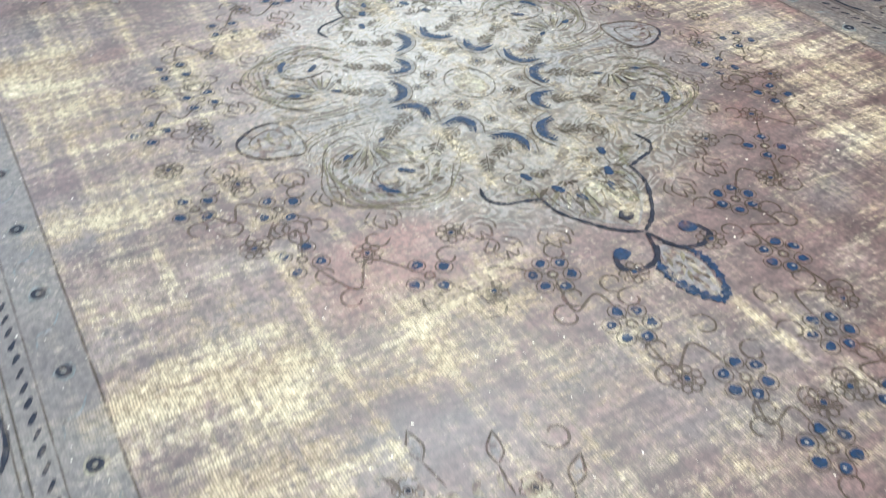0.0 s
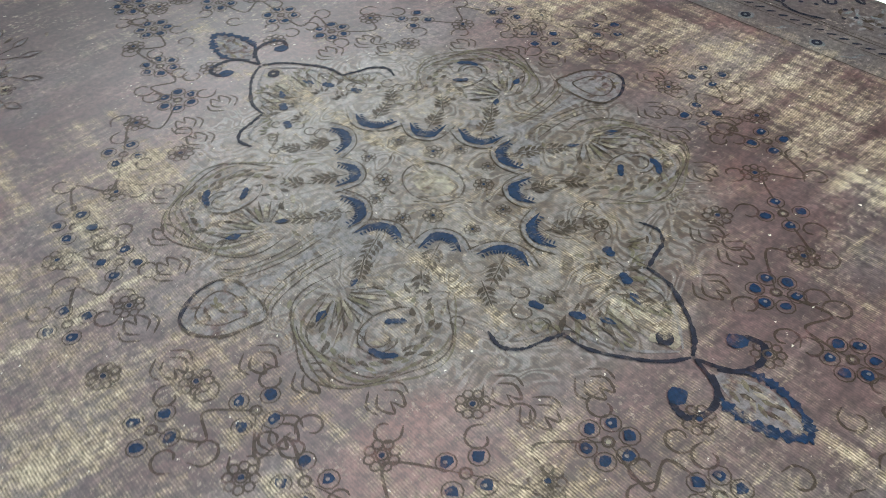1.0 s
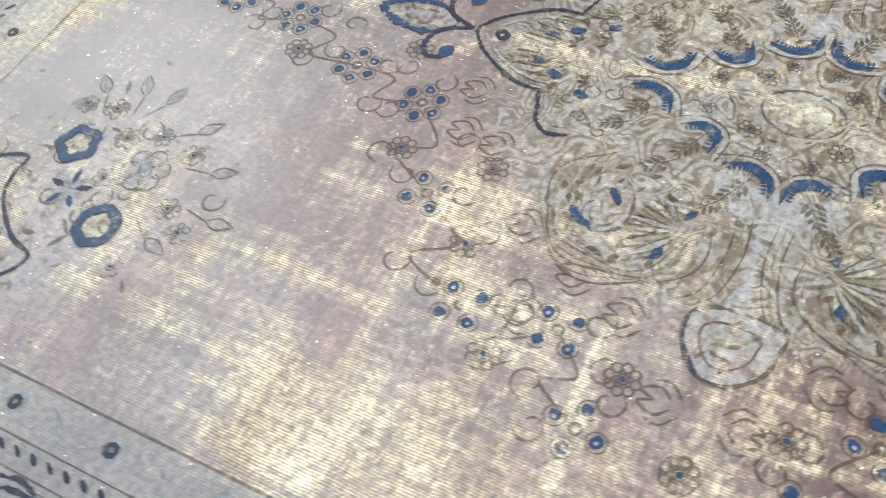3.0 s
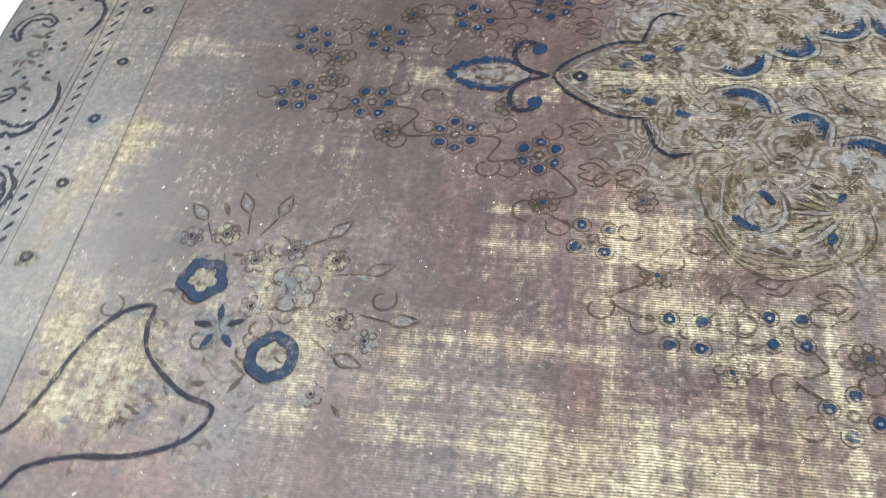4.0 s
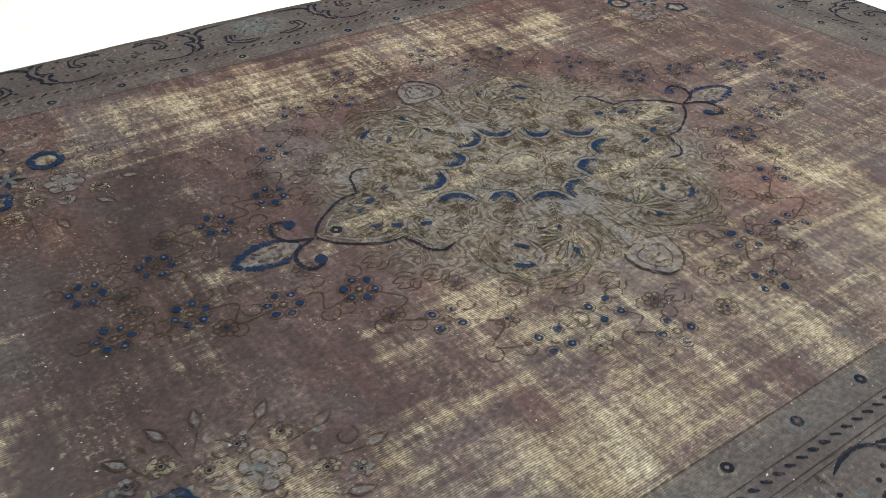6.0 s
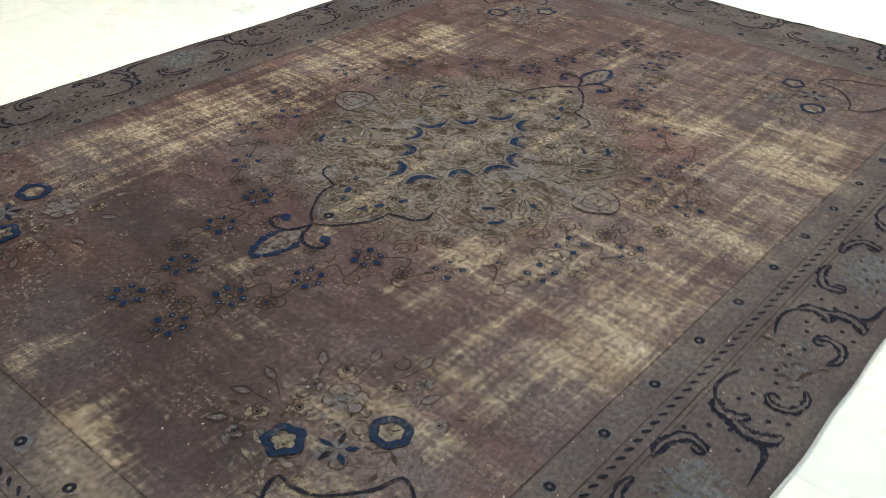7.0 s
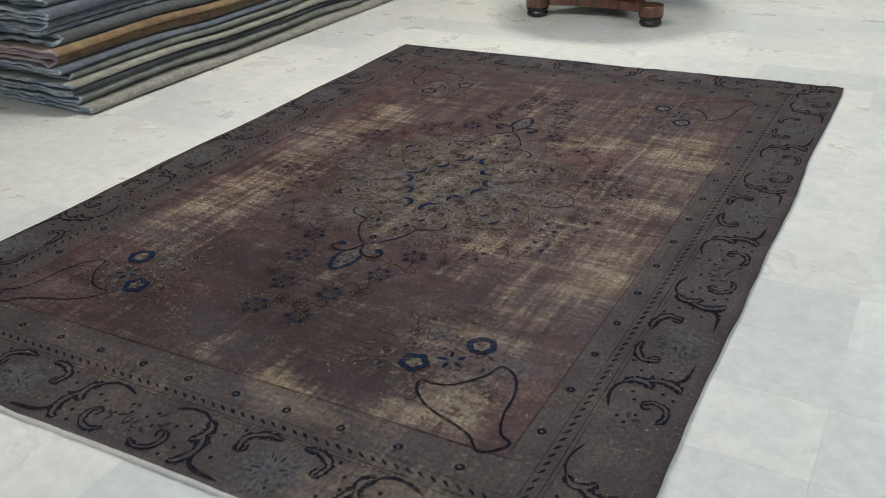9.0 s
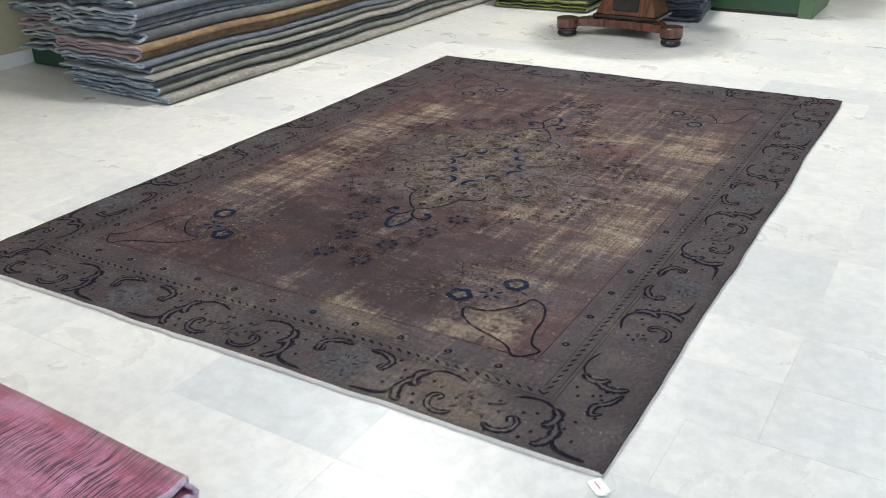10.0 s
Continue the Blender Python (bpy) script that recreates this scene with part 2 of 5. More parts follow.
# worn stretches: middle x, half width, middle y, half length, softness, amount
WORN = [
    (0.78, 0.22, -0.10, 0.85, 0.20, 0.55), (0.80, 0.17, -0.45, 0.22, 0.14, 1.05), (0.72, 0.13, -0.86, 0.12, 0.12, 0.80), (0.618, 0.010, -0.6, 0.42, 0.04, 0.85), (0.80, 0.006, 0.1, 0.9, 0.03, 0.65),
    (0.78, 0.18, 0.05, 0.06, 0.12, 0.95), (0.80, 0.22, 0.58, 0.06, 0.10, 1.15), (0.45, 0.24, 0.64, 0.06, 0.12, 0.85), (0.80, 0.18, 0.78, 0.08, 0.12, 0.90),
    (0.62, 0.012, 0.45, 0.5, 0.05, 0.75), (0.44, 0.24, -0.40, 0.13, 0.16, 0.78), (0.52, 0.14, -0.05, 0.45, 0.14, 0.60),
    (-0.76, 0.22, -0.15, 0.80, 0.20, 0.68), (-0.72, 0.17, -0.46, 0.36, 0.14, 0.88), (-0.66, 0.16, 0.58, 0.07, 0.12, 0.85), (-0.55, 0.006, -0.4, 0.9, 0.03, 0.5),
    (0.0, 0.030, -0.05, 0.42, 0.08, 0.70), (0.0, 0.030, 0.86, 0.14, 0.06, 0.8), (0.0, 0.030, -0.88, 0.08, 0.06, 0.75), (-0.07, 0.06, -1.36, 0.08, 0.06, 0.85),
    (0.74, 0.13, -1.30, 0.10, 0.10, 1.05), (0.34, 0.18, -1.48, 0.04, 0.07, 1.0), (0.60, 0.08, -1.37, 0.06, 0.07, 0.95), (-0.16, 0.18, -1.56, 0.04, 0.06, 0.75),
    (0.76, 0.26, -1.72, 0.10, 0.12, 1.25), (0.0, 0.45, 0.0, 0.50, 0.2, 0.35), (0.3, 0.55, 0.95, 0.4, 0.2, 0.42), (-0.3, 0.5, 1.0, 0.3, 0.2, 0.30), (0.60, 0.18, -1.04, 0.12, 0.12, 0.45), (0.74, 0.15, -0.20, 0.10, 0.12, 0.85), (0.0, 0.036, 0.45, 0.16, 0.06, 1.0), (0.0, 0.036, -0.45, 0.16, 0.06, 0.8),
]
PILE = pile_group()


def pile_material(name, color=None, fade=(0.40, 0.68), keep=1.0, gloss=0.016):
    """The rug's own pile; with a colour, a motif woven in it, rubbed away unevenly to the ground."""
    m, n, b = material(name)
    g = n.add("ShaderNodeGroup")
    g.node_tree = PILE
    c = g.outputs[0]
    if color:
        rub = n.math("ADD", n.noise(n.place((34, 40, 1), (2, 6, 0)), 1.0, 4, 0.7), n.math("MULTIPLY", g.outputs[1], 0.06))
        k = n.math("MULTIPLY", n.step(rub, fade[1], fade[0]), keep)
        tone = n.mix(1.0, color, n.step(n.noise(n.place((90, 80, 1)), 1.0, 3, 0.7), 0.25, 0.75, 0.6, 1.4), "MULTIPLY")
        c = n.mix(k, c, tone)
    relief = n.bump(g.outputs[2], 0.4, 0.001)
    finish(n, b, c, 0.9, relief, Specular_IOR_Level=0.0)
    # the pile leans towards one end, and its tips shine towards that end
    lean = n.add("ShaderNodeVectorMath")
    n.put(lean.inputs[0], relief)
    lean.inputs[1].default_value = (0.05, 0.80, 0.0)
    unit = n.add("ShaderNodeVectorMath")
    unit.operation = "NORMALIZE"
    n.put(unit.inputs[0], lean.outputs[0])
    tips = n.add("ShaderNodeBsdfGlossy")
    n.put(tips.inputs["Color"], (0.97, 0.92, 1.0)), n.put(tips.inputs["Roughness"], 0.48), n.put(tips.inputs["Normal"], unit.outputs[0])
    both = n.add("ShaderNodeMixShader")
    n.put(both.inputs[0], n.step(g.outputs[1], 0.0, 0.8, 0.046, 0.010) if color is None else gloss)
    n.put(both.inputs[1], b.outputs[0]), n.put(both.inputs[2], tips.outputs[0])
    n.put(m.node_tree.nodes["Material Output"].inputs[0], both.outputs[0])
    return m


PILE_MAT = pile_material("worn_pile")
NAVY = pile_material("navy_wool", (0.0040, 0.0118, 0.033), (0.50, 0.78), 0.95, 0.010)
INK = pile_material("ink_wool", (0.006, 0.007, 0.014), (0.49, 0.76), 0.95, 0.009)
BROWN = pile_material("umber_wool", (0.021, 0.015, 0.010), (0.45, 0.68), 0.82)
PALE = pile_material("lilac_grey_wool", (0.100, 0.092, 0.102), (0.42, 0.70), 0.70)
CREAM = pile_material("cream_wool", (0.185, 0.162, 0.126), (0.40, 0.62), 0.55)
ASH = pile_material("ash_blue_wool", (0.080, 0.087, 0.100), (0.42, 0.70), 0.65)
MOSS = pile_material("olive_wool", (0.060, 0.052, 0.032), (0.42, 0.68), 0.8)

# ---- other materials ----
m, n, b = material("marble_tile")
v = n.place()
rnd = n.add("ShaderNodeObjectInfo").outputs["Random"]
isl = n.add("ShaderNodeNewGeometry").outputs["Random Per Island"]
off = n.add("ShaderNodeVectorMath")
n.put(off.inputs[0], v)
comb = n.add("ShaderNodeCombineXYZ")
n.put(comb.inputs[0], n.math("MULTIPLY", rnd, 40.0)), n.put(comb.inputs[1], n.math("MULTIPLY", isl, 40.0))
n.put(off.inputs[1], comb.outputs[0])
tone = n.math("FRACT", n.math("ADD", rnd, isl))
base = n.ramp(tone, [(0.0, (0.53, 0.535, 0.535)), (0.3, (0.59, 0.583, 0.565)), (0.6, (0.635, 0.622, 0.592)), (1.0, (0.66, 0.648, 0.617))])
cloud = n.noise(off.outputs[0], 2.6, 6, 0.66, 0.5)
base = n.mix(n.step(cloud, 0.42, 0.70, 0.0, 0.6), base, (0.53, 0.54, 0.55))
mottle = n.noise(off.outputs[0], 17.0, 6, 0.72)
base = n.mix(1.0, base, n.step(mottle, 0.3, 0.7, 0.90, 1.06), "MULTIPLY")
finish(n, b, base, n.step(cloud, 0.3, 0.7, 0.26, 0.40), n.bump(n.noise(off.outputs[0], 14, 3), 0.03), Specular_IOR_Level=0.4)
MARBLE = m
GROUT = plain("grout", (0.78, 0.77, 0.74), 0.8, 60)
WALL_PAINT = plain("cream_wall_paint", (0.46, 0.42, 0.30), 0.7, 12, 0.06)
WHITE_PAINT = plain("white_paint", (0.78, 0.78, 0.75), 0.55, 12, 0.05)
CEILING_PAINT = plain("ceiling_paint", (0.80, 0.79, 0.76), 0.8, 9, 0.04)
GREEN = plain("green_gloss_paint", (0.020, 0.058, 0.026), 0.4, 16, 0.25)
GREEN_LIGHT = plain("light_green_paint", (0.075, 0.125, 0.06), 0.4, 16, 0.25)
BLACK = plain("black_lacquer", (0.012, 0.010, 0.010), 0.25, 40, 0.3)
PAPER = plain("paper", (0.80, 0.78, 0.75), 0.7, 40, 0.05)
RED_INK = plain("red_ink", (0.5, 0.06, 0.05), 0.6, 40, 0.1)
FRINGE = plain("fringe_cotton", (0.56, 0.52, 0.48), 0.9, 120, 0.3)
METAL = plain("white_lamp_housing", (0.75, 0.75, 0.75), 0.4, 20, 0.04)
m, n, b = material("lamp_diffuser")
finish(n, b, (0.9, 0.9, 0.88), 0.5)
n.put(b.inputs["Emission Color"], (1.0, 0.95, 0.87)), n.put(b.inputs["Emission Strength"], 4.0)
DIFFUSER = m
m, n, b = material("window_glass")
finish(n, b, (1, 1, 1), 0.02, Transmission_Weight=1.0, IOR=1.1)
GLASS = m
m, n, b = material("mahogany")
g1 = n.noise(n.place((22, 4, 4)), 1.0, 5, 0.6, 0.8)
finish(n, b, n.ramp(g1, [(0.3, (0.028, 0.008, 0.004)), (0.5, (0.075, 0.022, 0.010)), (0.7, (0.13, 0.042, 0.017))]), 0.24, n.bump(g1, 0.06), Coat_Weight=0.4)
MAHOGANY = m


def cloth(name, color, second, edge_scale=1.0, weave=260.0, mottle=(3.0, 9.0), amount=0.55, streak=None):
    """Wool cloth: two colours in slow mottles, a fine weave, some lint."""
    m, n, b = material(name)
    v = n.place((mottle[0], mottle[1], mottle[2] if len(mottle) > 2 else 8))
    k = n.noise(v, 1.0, 5, 0.65)
    c = n.mix(n.step(k, 0.36, 0.66, 0.0, amount), color, second)
    w = n.noise(n.place((weave, weave, weave)), 1.0, 2)
    if streak:
        dark = n.step(n.noise(n.place(streak[0]), 1.0, 3, 0.55, 0.2), streak[2], streak[2] + 0.1)
        big = n.step(n.noise(n.place((3, 5, 3), (4, 4, 0)), 1.0, 3), 0.38, 0.58, 0.25, 1.0)
        c = n.mix(n.math("MULTIPLY", dark, big), c, streak[1])
    c = n.mix(1.0, c, n.step(w, 0.25, 0.75, 0.72, 1.26), "MULTIPLY")
    # shading of small creases, put into the colour by a stretched noise
    crease_shade = n.noise(n.place((5, 26, 30), (2, 2, 2)), 1.0, 5, 0.7)
    c = n.mix(1.0, c, n.step(crease_shade, 0.3, 0.65, 0.68, 1.18), "MULTIPLY")
    finish(n, b, c, 0.9, n.bump(w, 0.35, 0.001), Sheen_Weight=0.2)
    return m


# ---- mesh tools ----
def obj(name, verts, faces, mats, parent=None, label="", index=None, smooth=False):
    me = bpy.data.meshes.new(name)
    me.from_pydata(verts, [], faces)
    for mt in mats if isinstance(mats, (list, tuple)) else [mats]:
        me.materials.append(mt)
    if index is not None:
        me.polygons.foreach_set("material_index", index)
    if smooth:
        me.polygons.foreach_set("use_smooth", [True] * len(me.polygons))
    me.update()
    ob = new(name, me)
    ob.parent = parent
    if label:
        ob["label"] = label
    return ob


def part(name, bm, mat, parent, label="", smooth=False):
    me = bpy.data.meshes.new(name)
    bmesh.ops.recalc_face_normals(bm, faces=bm.faces)
    for f in bm.faces:
        f.smooth = smooth
    bm.to_mesh(me)
    bm.free()
    me.materials.append(mat)
    ob = new(name, me)
    ob.parent = parent
    if label:
        ob["label"] = label
    return ob


def thing(name, label, category, group="", kind="", at=None):
    ob = tagged(new(name), label, category, group, kind)
    if at:
        ob.matrix_basis = at
    return ob


def box_bm(x0, x1, y0, y1, z0, z1, bevel=0.0):
    bm = bmesh.new()
    bmesh.ops.create_cube(bm, size=1.0, matrix=Matrix.Translation(((x0 + x1) / 2, (y0 + y1) / 2, (z0 + z1) / 2)) @ Matrix.Diagonal((x1 - x0, y1 - y0, z1 - z0, 1)))
    if bevel:
        bmesh.ops.bevel(bm, geom=bm.edges[:], offset=bevel, segments=2, affect="EDGES", profile=0.5)
    return bm


def turned_bm(profile, at=(0, 0, 0), n=28):
    """A turned shape from (radius, height) pairs."""
    bm = bmesh.new()
    rings = [[bm.verts.new((at[0] + r * math.cos(2 * math.pi * k / n), at[1] + r * math.sin(2 * math.pi * k / n), at[2] + z)) for k in range(n)] for r, z in profile]
    for a, c in zip(rings, rings[1:]):
        for k in range(n):
            bm.faces.new((a[k], a[(k + 1) % n], c[(k + 1) % n], c[k]))
    bm.faces.new(rings[0]), bm.faces.new(rings[-1])
    return bm


def prism_bm(outline, z0, z1, bevel=0.0):
    bm = bmesh.new()
    lo, hi = [bm.verts.new((x, y, z0)) for x, y in outline], [bm.verts.new((x, y, z1)) for x, y in outline]
    bm.faces.new(lo), bm.faces.new(hi)
    for k in range(len(lo)):
        bm.faces.new((lo[k - 1], lo[k], hi[k], hi[k - 1]))
    if bevel:
        top = [e for e in bm.edges if abs(e.verts[0].co.z - e.verts[1].co.z) < 1e-6]
        bmesh.ops.bevel(bm, geom=top, offset=bevel, segments=2, affect="EDGES", profile=0.5)
    return bm


# ---- room ----
floor = tagged(part("floor", box_bm(ROOM_X0 - 0.2, ROOM_X1 + 0.2, ROOM_Y0 - 0.2, ROOM_Y1 + 0.2, -0.2, -0.004), GROUT, None), "pale grey and white marble tiled showroom floor", "floor", kind="structure")
tagged(part("ceiling", box_bm(ROOM_X0 - 0.2, ROOM_X1 + 0.2, ROOM_Y0 - 0.2, ROOM_Y1 + 0.2, ROOM_H, ROOM_H + 0.2), CEILING_PAINT, None), "plain white painted showroom ceiling", "ceiling", kind="structure")
tagged(part("wall_west", box_bm(ROOM_X0 - 0.2, ROOM_X0, ROOM_Y0, ROOM_Y1, 0, ROOM_H), WALL_PAINT, None), "plain cream painted showroom wall", "wall", kind="structure")
tagged(part("wall_east", box_bm(ROOM_X1, ROOM_X1 + 0.2, ROOM_Y0, ROOM_Y1, 0, ROOM_H), WALL_PAINT, None), "plain cream painted showroom wall", "wall", kind="structure")
tagged(part("wall_north", box_bm(ROOM_X0 - 0.2, ROOM_X1 + 0.2, ROOM_Y1, ROOM_Y1 + 0.2, 0, ROOM_H), WALL_PAINT, None), "plain cream painted showroom wall", "wall", kind="structure")
wall_s = new("wall_south")
tagged(wall_s, "cream wall with a wide glazed shopfront", "wall", kind="structure")
for x0, x1, z0, z1 in ((ROOM_X0 - 0.2, 0.0, 0, ROOM_H), (3.8, ROOM_X1 + 0.2, 0, ROOM_H), (0.0, 3.8, 2.55, ROOM_H), (0.0, 3.8, 0, 0.08)):
    part("wall_panel", box_bm(x0, x1, ROOM_Y0 - 0.2, ROOM_Y0, z0, z1), WALL_PAINT, wall_s)
win = tagged(new("window_1"), "tall clear shopfront window in a white frame", "window", kind="structure")
pane = part("pane", box_bm(0.06, 3.74, ROOM_Y0 - 0.11, ROOM_Y0 - 0.10, 0.14, 2.49), GLASS, win)
pane.visible_shadow = False
for x0, x1, z0, z1 in ((0.0, 0.06, 0.08, 2.55), (3.74, 3.8, 0.08, 2.55), (0.06, 3.74, 0.08, 0.14), (0.06, 3.74, 2.49, 2.55)):
    part("window_frame", box_bm(x0, x1, ROOM_Y0 - 0.15, ROOM_Y0 - 0.06, z0, z1), WHITE_PAINT, win)
tagged(part("baseboard", box_bm(ROOM_X0, ROOM_X0 + 0.015, ROOM_Y0 + 0.01, ROOM_Y1 - 0.01, 0.001, 0.10, 0.003), WHITE_PAINT, None), "white painted baseboard along the cream wall", "baseboard", kind="structure")
for lx, ly in LAMPS:
    lamp = thing("ceiling_lamp", "flat white rectangular ceiling light panel, lit", "ceiling light", "ceiling lights", at=pose(lx, ly, ROOM_H))
    housing = part("frame", box_bm(-0.62, 0.62, -0.32, 0.32, -0.05, 0.0, 0.004), METAL, lamp)
    part("diffuser", box_bm(-0.59, 0.59, -0.29, 0.29, -0.06, -0.0505), DIFFUSER, housing)


# ---- folded rugs ----
def sway(x, y, z, seed):
    """How the layers of one pile lift and sink together."""
    return noise.noise((x * 3.1, y * 0.9, seed)) * 0.030 + noise.noise((x * 8.0, y * 2.2, seed + 5)) * 0.016


def folded_rug(name, label, width, length, base, plies, gap, thick, mat, edge, seed, group="", m=None, fold_right=True, rows=30, lift=1.0):
    """A rug folded to and fro: plies across local x from 0 down to -width, laid along local y from 0."""
    rng = random.Random(seed)
    line = []
    for k in range(plies):
        z = base + gap * (k + 0.5)
        xs = [-width + width * i / 13 for i in range(14)]
        inset_r, inset_l = rng.uniform(0.0, 0.012) + (0.03 if rng.random() < 0.3 else 0), rng.uniform(0.0, 0.09)
        xs = [min(max(x, -width + inset_l), -gap * 0.5 - inset_r) for x in xs]
        if k % 2:
            xs = xs[::-1]
        line += [(x, z + gap * 0.72 * noise.noise((x * 10.0, seed * 3.1, k * 1.7))) for x in xs]
        if k < plies - 1:
            ex, sx = xs[-1], (1 if k % 2 == 0 else -1)
            r = gap * 0.5
            for a in (-55, -20, 20, 55):
                line.append((ex + sx * r * rng.uniform(1.3, 2.3) * math.cos(radians(a)), z + r + r * 1.25 * math.sin(radians(a))))
    pts = [Vector(p) for p in line]
    offs = []
    for i, p in enumerate(pts):
        d = pts[min(i + 1, len(pts) - 1)] - pts[max(i - 1, 0)]
        d = d.normalized() if d.length > 1e-9 else Vector((1, 0))
        offs.append(Vector((-d.y, d.x)) * thick / 2)
    ys = [0.0, 0.012] + [0.012 + (length - 0.024) * i / rows for i in range(1, rows)] + [length - 0.012, length]
    verts = []
    N = len(pts)
    for j, yy in enumerate(ys):
        for side in (1, -1):
            for p, o in zip(pts, offs):
                q = p + o * side
                ply_shift = 0.080 * noise.noise((p.y * 25.0, seed * 1.7, 0.3))
                wob = 0.016 * noise.noise((yy * 1.4, seed * 2.3, p.y * 9.0))
                verts.append((q.x + wob, yy + ply_shift * (1 - yy / length), q.y + lift * sway(q.x, yy, q.y, 3.0) * min(1.0, q.y / 0.05)))
    faces, idx = [], []
    for j in range(len(ys) - 1):
        a, c = j * 2 * N, (j + 1) * 2 * N
        trim = 1 if j == 0 or j == len(ys) - 2 else 0
        for i in range(N - 1):
            faces.append((a + i, a + i + 1, c + i + 1, c + i)), idx.append(trim)
            faces.append((a + N + i + 1, a + N + i, c + N + i, c + N + i + 1)), idx.append(trim)
        for i in (0, N - 1):
            faces.append((a + i, c + i, c + N + i, a + N + i)), idx.append(1)
    for a in (0, (len(ys) - 1) * 2 * N):
        for i in range(N - 1):
            faces.append((a + i, a + N + i, a + N + i + 1, a + i + 1)), idx.append(1)
    ob = obj(name, verts, [f for f, k in zip(faces, idx) if k == 0], mat, None, "", None, True)
    rim_faces = [f for f, k in zip(faces, idx) if k == 1]
    used = sorted({v for f in rim_faces for v in f})
    where = {v: k for k, v in enumerate(used)}
    obj("edge_binding", [verts[v] for v in used], [tuple(where[v] for v in f) for f in rim_faces], edge, ob, "pale bound edge", None, True)
    tagged(ob, label, "rug", group)
    if m:
        ob.matrix_basis = m
    return ob


TAUPE = cloth("taupe_wool", (0.20, 0.185, 0.16), (0.26, 0.245, 0.21))
SAGE = cloth("sage_grey_wool", (0.10, 0.105, 0.095), (0.19, 0.195, 0.175))
SLATE = cloth("slate_wool", (0.050, 0.054, 0.062), (0.10, 0.105, 0.112))
STEEL = cloth("blue_grey_wool", (0.060, 0.072, 0.10), (0.13, 0.135, 0.165))
OCHRE = cloth("ochre_rust_wool", (0.19, 0.13, 0.060), (0.12, 0.055, 0.028), mottle=(5, 6), amount=0.9)
STRAW = cloth("straw_wool", (0.30, 0.24, 0.12), (0.22, 0.16, 0.08), mottle=(20, 3))
EDGE_BLUE = cloth("pale_blue_binding", (0.10, 0.135, 0.19), (0.44, 0.47, 0.49), mottle=(9, 12, 75), amount=0.9)
EDGE_GREY = cloth("pale_grey_binding", (0.33, 0.36, 0.38), (0.44, 0.45, 0.44), mottle=(9, 9))
EDGE_PINK = cloth("dusty_pink_binding", (0.28, 0.20, 0.22), (0.33, 0.27, 0.29), mottle=(9, 9))
DENIM = cloth("navy_wool_cloth", (0.022, 0.030, 0.048), (0.060, 0.070, 0.095))
OLIVE = cloth("olive_cloth", (0.055, 0.062, 0.020), (0.10, 0.10, 0.035), mottle=(7, 7))
LIME = cloth("lime_binding", (0.20, 0.23, 0.06), (0.10, 0.11, 0.03), mottle=(9, 9))
PINK = cloth("pink_overdyed_wool", (0.26, 0.060, 0.105), (0.36, 0.16, 0.25), mottle=(7, 6), amount=0.8, streak=((230, 7, 60), (0.05, 0.014, 0.026), 0.49))
EDGE_LILAC = cloth("lilac_binding", (0.36, 0.27, 0.36), (0.44, 0.35, 0.42), mottle=(9, 9))

# the long pile beside the wall, from the floor up: shift in x, plies, gap, cloth, binding, words
PILE_RUGS = [
    (0.05, 2, 0.023, TAUPE, EDGE_BLUE, "light taupe"), (-0.03, 2, 0.022, SAGE, EDGE_BLUE, "mottled sage grey"), (-0.01, 2, 0.018, SLATE, EDGE_BLUE, "dark grey"), (-0.015, 2, 0.020, TAUPE, EDGE_BLUE, "pale taupe"),
    (-0.05, 2, 0.019, SAGE, EDGE_BLUE, "sage grey"), (-0.06, 2, 0.018, STEEL, EDGE_BLUE, "blue-grey"), (-0.08, 4, 0.022, OCHRE, EDGE_PINK, "ochre and rust"),
    (-0.11, 3, 0.030, SLATE, EDGE_BLUE, "slate grey"), (-0.10, 4, 0.026, STEEL, EDGE_BLUE, "blue-grey"), (-0.13, 4, 0.028, SLATE, EDGE_BLUE, "dark slate"), (-0.10, 4, 0.026, SAGE, EDGE_BLUE, "grey"), (-0.12, 4, 0.026, STRAW, EDGE_GREY, "straw-coloured"), (-0.12, 4, 0.030, SLATE, EDGE_BLUE, "slate grey"), (-0.11, 3, 0.028, STEEL, EDGE_BLUE, "blue-grey"),
]
z = 0.006
for k, (dx, plies, gap, cl, ed, words) in enumerate(PILE_RUGS):
    folded_rug("folded_rug", words + " folded wool rug lying in a long pile", 0.86 + dx * 0.5, 4.2, z, plies, gap, gap * 0.68, cl, ed, 20 + k, "rugs in the long pile", pose(-2.19 + dx, (0.01 if k == 0 else -0.03) + 0.03 * math.sin(k * 2.1), 0, 0, 0, -1.2), rows=40)
    z += plies * gap + 0.002

# second pile, on a low green platform by the wall
platform = thing("display_platform", "low dark green painted platform under folded rugs", "platform")
part("body", box_bm(-3.84, -3.16, 0.30, 3.9, 0.0, 0.17, 0.006), GREEN, platform)
z = 0.172
